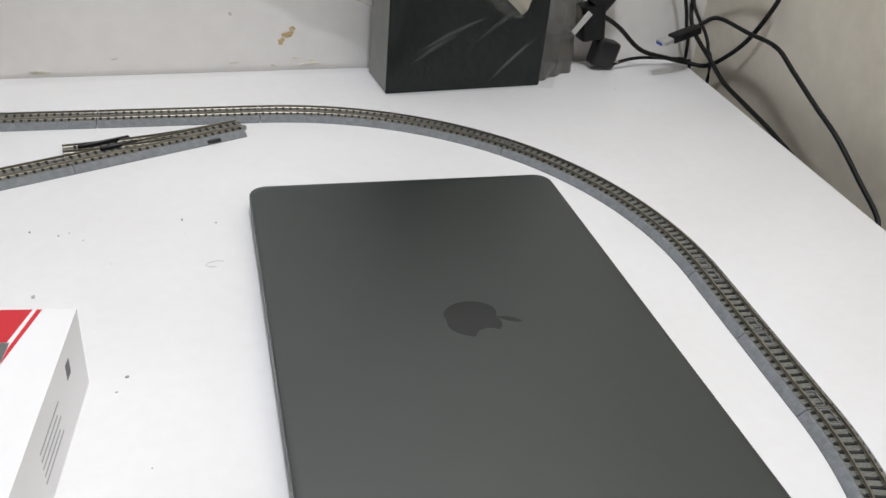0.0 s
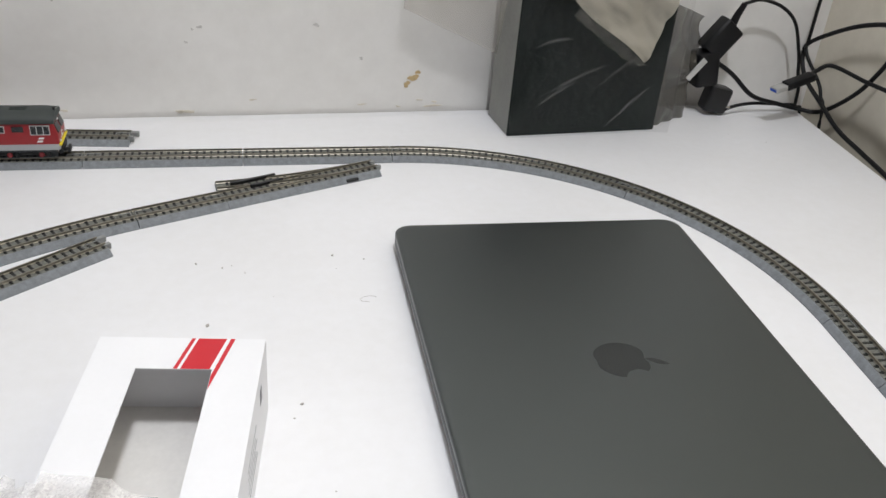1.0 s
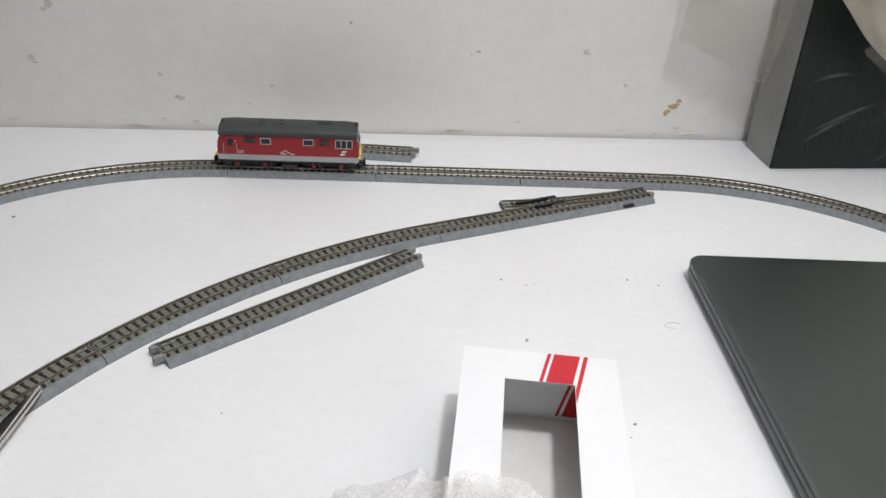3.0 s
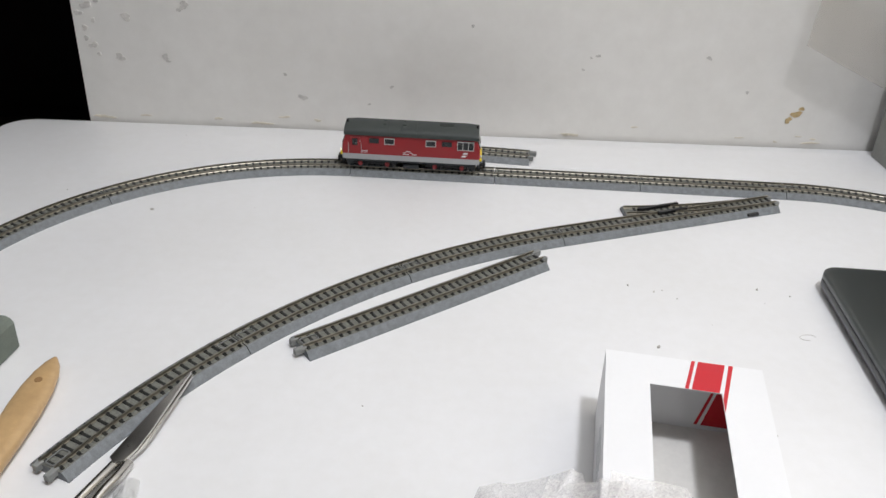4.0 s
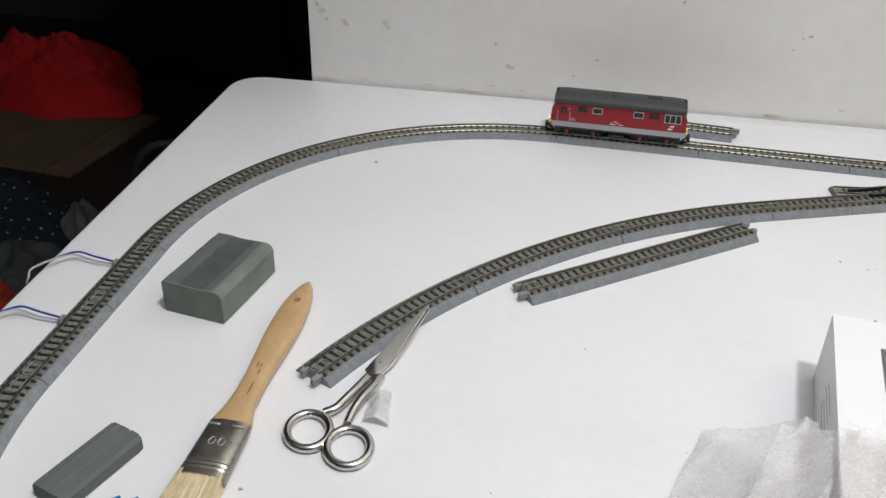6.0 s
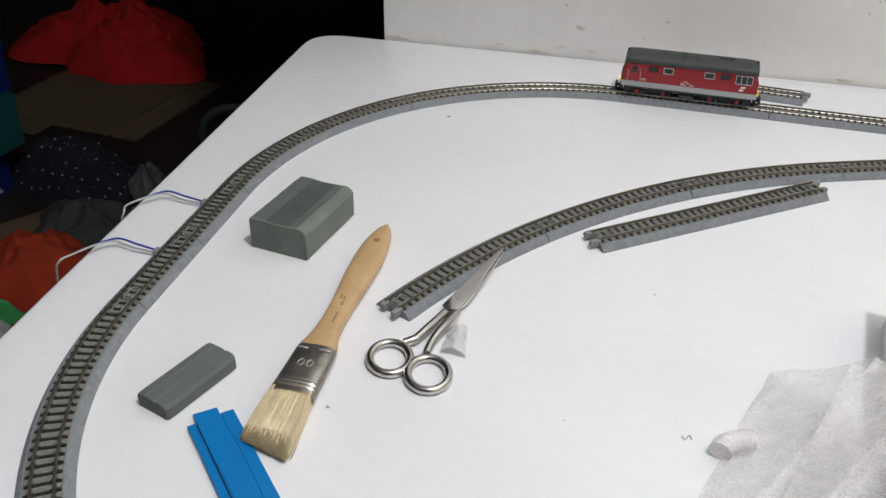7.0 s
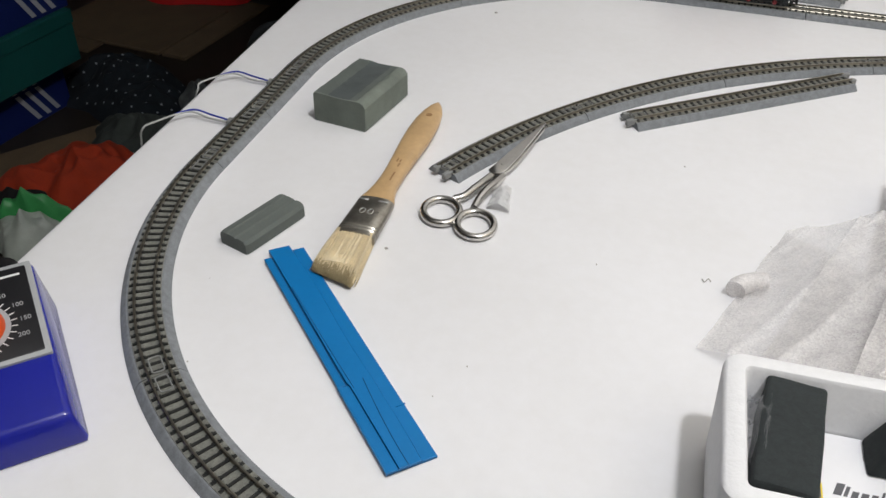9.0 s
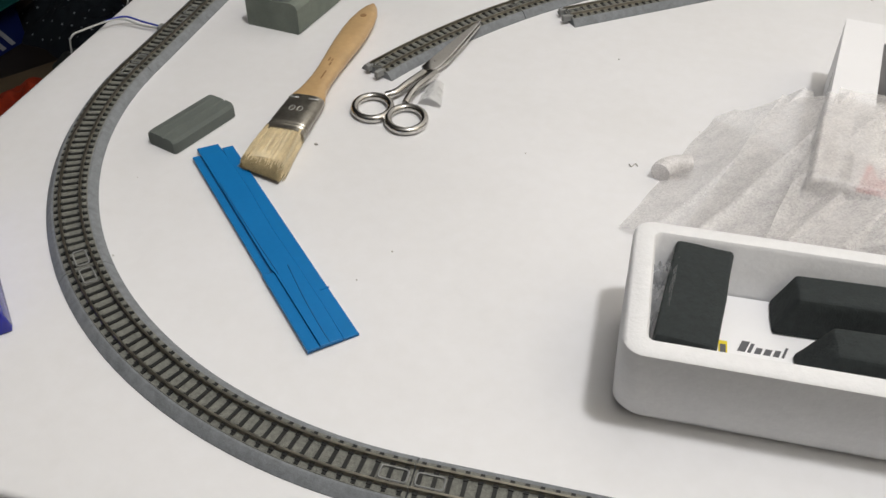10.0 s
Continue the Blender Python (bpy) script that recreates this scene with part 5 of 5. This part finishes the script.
def adapter():
    ad = thing("power_adapter", Matrix.Translation((0.40, -0.026, T)), "black plug-in power adapter with cable by the wall", "adapter")
    bm = rslab(0.025, 0.018, 0.004, 0, 0.034, 0.002)
    bmesh.ops.transform(bm, matrix=Matrix.Translation((-0.009, 0.002, 0.062)) @ Matrix.Rotation(radians(38), 4, "Y"), verts=bm.verts)
    part("housing", bm, "rubber", ad, "black plastic housing")
    bm = rslab(0.024, 0.020, 0.004, 0, 0.034, 0.002)
    bmesh.ops.transform(bm, matrix=Matrix.Translation((-0.006, 0.002, 0.030)) @ Matrix.Rotation(radians(-8), 4, "Y"), verts=bm.verts)
    part("socket", bm, "rubber", ad)
    bm = rslab(0.026, 0.018, 0.005, 0, 0.026, 0.003)
    bmesh.ops.transform(bm, matrix=Matrix.Translation((0.008, 0.0, 0.0028)) @ Matrix.Rotation(radians(12), 4, "Y"), verts=bm.verts)
    part("plug", bm, "blacktrim", ad, "glossy black plug")
    for y in (-0.005, 0.005):
        part("prong", cyl((0.016, y - 0.002, 0.010), (0.024, y - 0.002, 0.008), 0.0016, 8), "steel", ad)
    part("strain_relief", tube([(0.0105, 0.002, 0.086), (0.0135, 0.001, 0.098), (0.018, 0, 0.109)], 0.0038, 10, taper=lambda t: 1.1 - 0.4 * t), "rubber", ad)
    bm = box(-0.003, 0.003, -0.0004, 0.0004, -0.012, 0.012, 0.0002, 1, m=Matrix.Translation((-0.026, -0.014, 0.050)) @ Matrix.Rotation(radians(38), 4, "Y"))
    part("silver_tag", bm, "silver", ad, "small shiny tag")


adapter()


def cable(pts, r, name, label, usb=False):
    ob = thing(name, pose(0, 0, 0), label, "cable", "black cables")
    part("cord", tube(spline(pts, 8), r, 8), "rubber", ob, "black rubber cord", smooth=60)
    return ob


Y = -0.028
cable([(0.388, Y, 0.810), (0.420, Y, 0.792), (0.447, Y - 0.004, 0.770), (0.482, Y, 0.759), (0.505, -0.034, 0.755), (0.518, -0.045, 0.756), (0.520, -0.067, 0.772), (0.520, -0.092, 0.797), (0.520, -0.111, 0.827), (0.520, -0.119, 0.849), (0.520, -0.105, 0.860),
       (0.519, -0.075, 0.853), (0.517, -0.041, 0.837), (0.515, -0.006, 0.814), (0.514, -0.006, 0.798), (0.511, -0.023, 0.783), (0.511, -0.057, 0.768), (0.508, -0.092, 0.7565), (0.503, -0.135, 0.7525), (0.496, -0.190, 0.748), (0.488, -0.255, 0.735), (0.487, -0.30, 0.69), (0.49, -0.33, 0.5)],
      0.0022, "power_cable", "black power cable looping over the table's corner")
uc = cable([(0.476, -0.064, 0.797), (0.495, -0.055, 0.803), (0.512, -0.054, 0.807), (0.515, -0.097, 0.807), (0.515, -0.139, 0.808), (0.515, -0.169, 0.796), (0.515, -0.206, 0.780), (0.515, -0.238, 0.767), (0.513, -0.275, 0.748), (0.508, -0.311, 0.731), (0.500, -0.311, 0.722), (0.485, -0.295, 0.712), (0.47, -0.28, 0.69)],
           0.0021, "usb_cable", "black USB cable with a blue connector over the table's corner")
um = Matrix.Translation((0.4605, -0.0645, 0.7925)) @ Matrix.Rotation(radians(-16), 4, "Y") @ Matrix.Rotation(radians(6), 4, "Z")
for nm, x0, x1, w, h, mat, lab in (("connector_grip", -0.004, 0.027, 0.011, 0.0075, "rubber", ""), ("connector_shell", -0.017, -0.004, 0.0105, 0.0048, "silver", "metal plug shell"), ("connector_tongue", -0.0176, -0.012, 0.0085, 0.0022, "usbblue", "blue plug tongue")):
    bm = box(x0, x1, -w / 2, w / 2, -h / 2, h / 2, min(h, w) * 0.18, 2, m=um)
    part(nm, bm, mat, uc, lab)
cable([(0.512, -0.010, 0.90), (0.513, -0.008, 0.826), (0.513, -0.010, 0.806), (0.512, -0.040, 0.787), (0.512, -0.050, 0.775), (0.514, -0.058, 0.749), (0.520, -0.06, 0.60), (0.52, -0.06, 0.3)], 0.0017, "thin_cable", "thin black cable hanging behind the table's corner")
cable([(0.418, -0.034, 0.7565), (0.435, -0.03, 0.759), (0.455, -0.028, 0.760), (0.486, -0.026, 0.7575), (0.508, -0.024, 0.754), (0.518, -0.020, 0.735), (0.52, -0.02, 0.60), (0.52, -0.02, 0.3)], 0.0017, "plug_cable", "black cable leaving the plug along the table's back")
cable([(0.418, -0.026, 0.859), (0.437, -0.024, 0.862), (0.462, -0.022, 0.855), (0.482, -0.020, 0.840), (0.494, -0.020, 0.815), (0.503, -0.018, 0.79), (0.515, -0.014, 0.74), (0.52, -0.012, 0.5)], 0.0017, "adapter_cable", "thin black cable arching from the adapter")


# ---- the dark end of the room ----
def cloth(name, cx, cy, rx, ry, h, seed, mat, label, rot=0.0, z0=0.0, category="clothes"):
    """A heap of crumpled cloth."""
    rnd = random.Random(seed)
    ph = [rnd.uniform(0, 6.28) for _ in range(4)]
    bm = bmesh.new()
    n, k = 84, 40
    rows = []
    for j in range(k + 1):
        q = j / k
        row = []
        for i in range(n):
            a = 2 * math.pi * i / n
            edge = 1 + 0.16 * math.sin(2 * a + ph[0]) + 0.13 * math.sin(3 * a + ph[1]) + 0.08 * math.sin(5 * a + ph[2]) + 0.05 * math.sin(9 * a + ph[3])
            x, y = rx * q * edge * math.cos(a), ry * q * edge * math.sin(a)
            w = noise.noise(Vector((x * 7, y * 7, seed))) * 0.6 + (0.5 - abs(noise.noise(Vector((x * 13, y * 13, seed + 3))))) * 0.55 + (0.4 - abs(noise.noise(Vector((x * 26, y * 20, seed + 9))))) * 0.7
            g = x * math.cos(ph[0]) + y * math.sin(ph[0]) + 0.06 * noise.noise(Vector((x * 6, y * 6, seed + 5)))
            w += 0.55 * (1 - abs(math.sin(26 * g))) ** 2 * (0.5 + noise.noise(Vector((x * 4, y * 4, seed + 7))))
            z = h * max(0, 1 - q ** 2.6) * (0.72 + 0.5 * w) + 0.012 * max(0, w) * (1 - q)
            row.append(bm.verts.new((x, y, max(z, 0.002 if q < 1 else 0.0))))
        rows.append(row)
    for a, b in zip(rows[1:], rows[2:]):
        for i in range(n):
            bm.faces.new((a[i], a[(i + 1) % n], b[(i + 1) % n], b[i]))
    bm.faces.new(rows[1])
    for v in rows[0]:
        bm.verts.remove(v)
    return solid(name, bm, mat, Matrix.Translation((cx, cy, z0)) @ Matrix.Rotation(radians(rot), 4, "Z"), label, category, smooth=180)


def carton_flat(x0, y0, w0, w1, d, rz, label):
    """A carton pressed flat: two panels with an open slot between them, and flaps."""
    m = Matrix.Translation((x0, y0, 0)) @ Matrix.Rotation(radians(rz), 4, "Z")
    ob = thing("flattened_carton", m, label, "carton", "cartons on the floor")
    part("panel", box(-w0, -0.006, -d / 2, d / 2, 0.001, 0.010, 0.001, 1), "kraft", ob)
    part("panel", box(0.006, w1, -d / 2, d / 2, 0.001, 0.012, 0.001, 1), "kraft", ob)
    part("flap", box(-w0, w1, d / 2 + 0.004, d / 2 + 0.10, 0.001, 0.007, 0.001, 1), "kraft", ob)
    part("flap", box(-w0 * 0.9, -w0 * 0.45, -d / 2 - 0.07, -d / 2 - 0.004, 0.001, 0.007, 0.001, 1), "kraft", ob)


def shoe_box(x1, y1, z0, mat, stripes, label):
    """A shoe carton whose long side faces the table; x1, y1 its corner."""
    L, W, H = 0.34, 0.22, 0.128
    m = Matrix.Translation((x1, y1, z0)) @ Matrix.Rotation(radians(-7), 4, "Z")
    sb = thing("shoe_box", m, label, "shoe box", "stacked shoe boxes")
    part("body", box(-W, 0, -L, 0, 0, H - 0.03, 0.002, 1), mat, sb)
    part("lid", box(-W - 0.003, 0.003, -L - 0.003, 0.003, H - 0.034, H, 0.002, 1), mat, sb)
    for k in range(3 if stripes else 0):
        y = -0.045 - 0.031 * k
        for zz0, zz1, o in ((0.010, H - 0.040, 0.0004), (H - 0.032, H - 0.006, 0.0034)):
            q = [(o, y - zz0 * 0.62, zz0), (o, y + 0.014 - zz0 * 0.62, zz0), (o, y + 0.014 - zz1 * 0.62, zz1), (o, y - zz1 * 0.62, zz1)]
            part("white_stripe", loft([q, [(a + 0.0004, b, c) for a, b, c in q]]), "boxprint", sb, "slanted white stripe", smooth=0)


def dark_end():
    shoe_box(-1.735, 0.765, 0.0, "boxblue", True, "royal blue shoe box with white stripes at the stack's bottom")
    shoe_box(-1.676, 0.772, 0.128, "boxteal", False, "teal shoe box between two blue boxes")
    shoe_box(-1.688, 0.788, 0.256, "boxblue", True, "royal blue shoe box with white stripes on top of the stack")
    carton_flat(-1.652, 1.255, 0.44, 0.085, 0.34, -7, "flattened brown cardboard box on the floor")
    carton_flat(-1.45, 0.46, 0.24, 0.26, 0.34, -35, "flattened brown cardboard box under the clothes")
    cloth("red_shirt", -1.98, 1.66, 0.31, 0.27, 0.15, 3, "redcloth", "crumpled red shirt thrown on the cardboard", -12, 0.012, "shirt")
    st = cloth("patterned_cloth", -1.60, 0.82, 0.22, 0.14, 0.09, 11, "navycloth", "navy cloth with small pale stars in a heap", -15, 0.0)
    cloth("orange_shirt", -1.45, 0.41, 0.17, 0.13, 0.09, 17, "orangecloth", "crumpled orange shirt on the floor", 45, 0.012, "shirt")
    cloth("dark_clothes", -1.42, 0.61, 0.17, 0.10, 0.08, 23, "greycloth", "dark grey-green clothes in a heap", -10)
    cloth("dark_clothes", -1.53, 0.29, 0.11, 0.08, 0.05, 29, "blackcloth", "black clothes in a heap on the floor", 40, 0.012)
    cloth("pale_cloth", -1.415, 0.835, 0.05, 0.085, 0.06, 43, "fadedcloth", "faded grey cloth edge beside the starred cloth", 25)
    cloth("black_bundle", -1.17, 1.20, 0.26, 0.40, 0.13, 31, "blackcloth", "black cloth bundle behind the table", 0)
    cloth("plastic_bag", -1.44, 0.215, 0.085, 0.05, 0.06, 37, "milky", "milky plastic bag with green rim on the floor", 30, 0.012, "plastic bag")
    cloth("green_bag", -1.46, 0.255, 0.08, 0.03, 0.08, 39, "green", "green plastic bag beside the milky bag", 25, 0.012, "plastic bag")
    # pale printed dots on the navy cloth
    rnd = random.Random(8)
    from mathutils.bvhtree import BVHTree
    tree = BVHTree.FromPolygons([v.co.copy() for v in st.data.vertices], [p.vertices[:] for p in st.data.polygons])
    dots = bmesh.new()
    for i in range(-7, 8):
        for j in range(-6, 7):
            x, y = i * 0.034 + (j % 2) * 0.017, j * 0.030
            hit, nrm, _, _ = tree.ray_cast(Vector((x, y, 1)), Vector((0, 0, -1)))
            if hit:
                q = nrm.to_track_quat("Z", "Y").to_matrix().to_4x4()
                mm = Matrix.Translation(hit + nrm * 0.0008) @ q
                r = 0.0042
                vs = [dots.verts.new(mm @ Vector((r * (1, 0.45)[k % 2] * math.cos(k * math.pi / 5), r * (1, 0.45)[k % 2] * math.sin(k * math.pi / 5), 0))) for k in range(10)]
                dots.faces.new(vs)
    tagged(part("star_print", dots, "star", st, "small pale printed stars", smooth=0), kind="stuff")
    # near-black cabinet block, made up to fill the black far end and close the view
    wd = thing("black_wardrobe", Matrix.Translation((-1.78, 1.80, 0)), "tall near-black cabinet block added to fill the dark corner", "wardrobe")
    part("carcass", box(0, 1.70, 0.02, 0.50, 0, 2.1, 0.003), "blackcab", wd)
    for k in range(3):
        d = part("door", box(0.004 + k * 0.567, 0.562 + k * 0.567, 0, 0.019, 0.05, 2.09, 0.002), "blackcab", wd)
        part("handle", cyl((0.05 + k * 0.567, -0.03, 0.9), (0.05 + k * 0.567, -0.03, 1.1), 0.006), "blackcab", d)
    # small grey stand behind the table
    ob = thing("grey_stand", Matrix.Translation((-1.10, 0.70, 0)), "small grey bent metal stand on the floor", "stand")
    part("bent_tube", tube(spline([(-0.06, 0, 0), (-0.07, 0, 0.22), (-0.03, 0.01, 0.30), (0.06, 0.03, 0.30), (0.10, 0.04, 0.24), (0.10, 0.04, 0.0)], 8), 0.010, 10), "bogiegrey", ob)
    part("foot", cyl((-0.06, 0, 0), (-0.06, 0, 0.008), 0.03), "bogiegrey", ob)


dark_end()


# ---- crumbs on the tabletop ----
def crumbs():
    rnd = random.Random(12)
    spots = [(0.0, -0.255, 1.6), (-0.035, -0.4, 1.6), (-0.081, -0.324, 2.2), (-0.429, -0.172, 2.2), (-0.407, -0.525, 1.8), (-0.087, -0.255, 1.4), (-0.071, -0.262, 1.2), (0.02, -0.262, 1.0), (-0.04, -0.41, 1.0), (-0.467, -0.636, 0.9), (-0.293, -0.505, 0.9), (-0.340, -0.601, 0.9), (-0.350, -0.624, 0.8)]
    spots += [(rnd.uniform(-0.53, 0.45), rnd.uniform(-0.72, -0.02), rnd.choice((0.5, 0.6, 0.7, 0.9))) for _ in range(34)]
    bm = bmesh.new()
    for k, (x, y, s) in enumerate(spots):
        prism([(px, py) for px, py in blob(x, y, 0.00050 * s, 6, k, 0)], 0, 0.0004 * s, bm=bm)
    x, y = -0.235, -0.502
    tube([(x + 0.0045 * t, y + 0.0016 * math.sin(t * 7), 0.0004) for t in [k / 14 - 0.5 for k in range(15)]], 0.0003, 4, bm=bm)
    for x, y, r, turn, a0 in ((0.016, -0.309, 0.0045, 4.2, 0.4), (-0.10, -0.35, 0.003, 2.0, 1.0)):
        tube([(x + r * math.cos(a0 + turn * k / 12) * (1 + 0.05 * k), y + r * 0.7 * math.sin(a0 + turn * k / 12), 0.0002) for k in range(13)], 0.00012, 4, bm=bm)
    solid("crumbs", bm, "crumb", Matrix.Translation((0, 0, T)), "tiny dark crumbs and fibres scattered on the white table", "crumbs", kind="stuff", smooth=0)


crumbs()
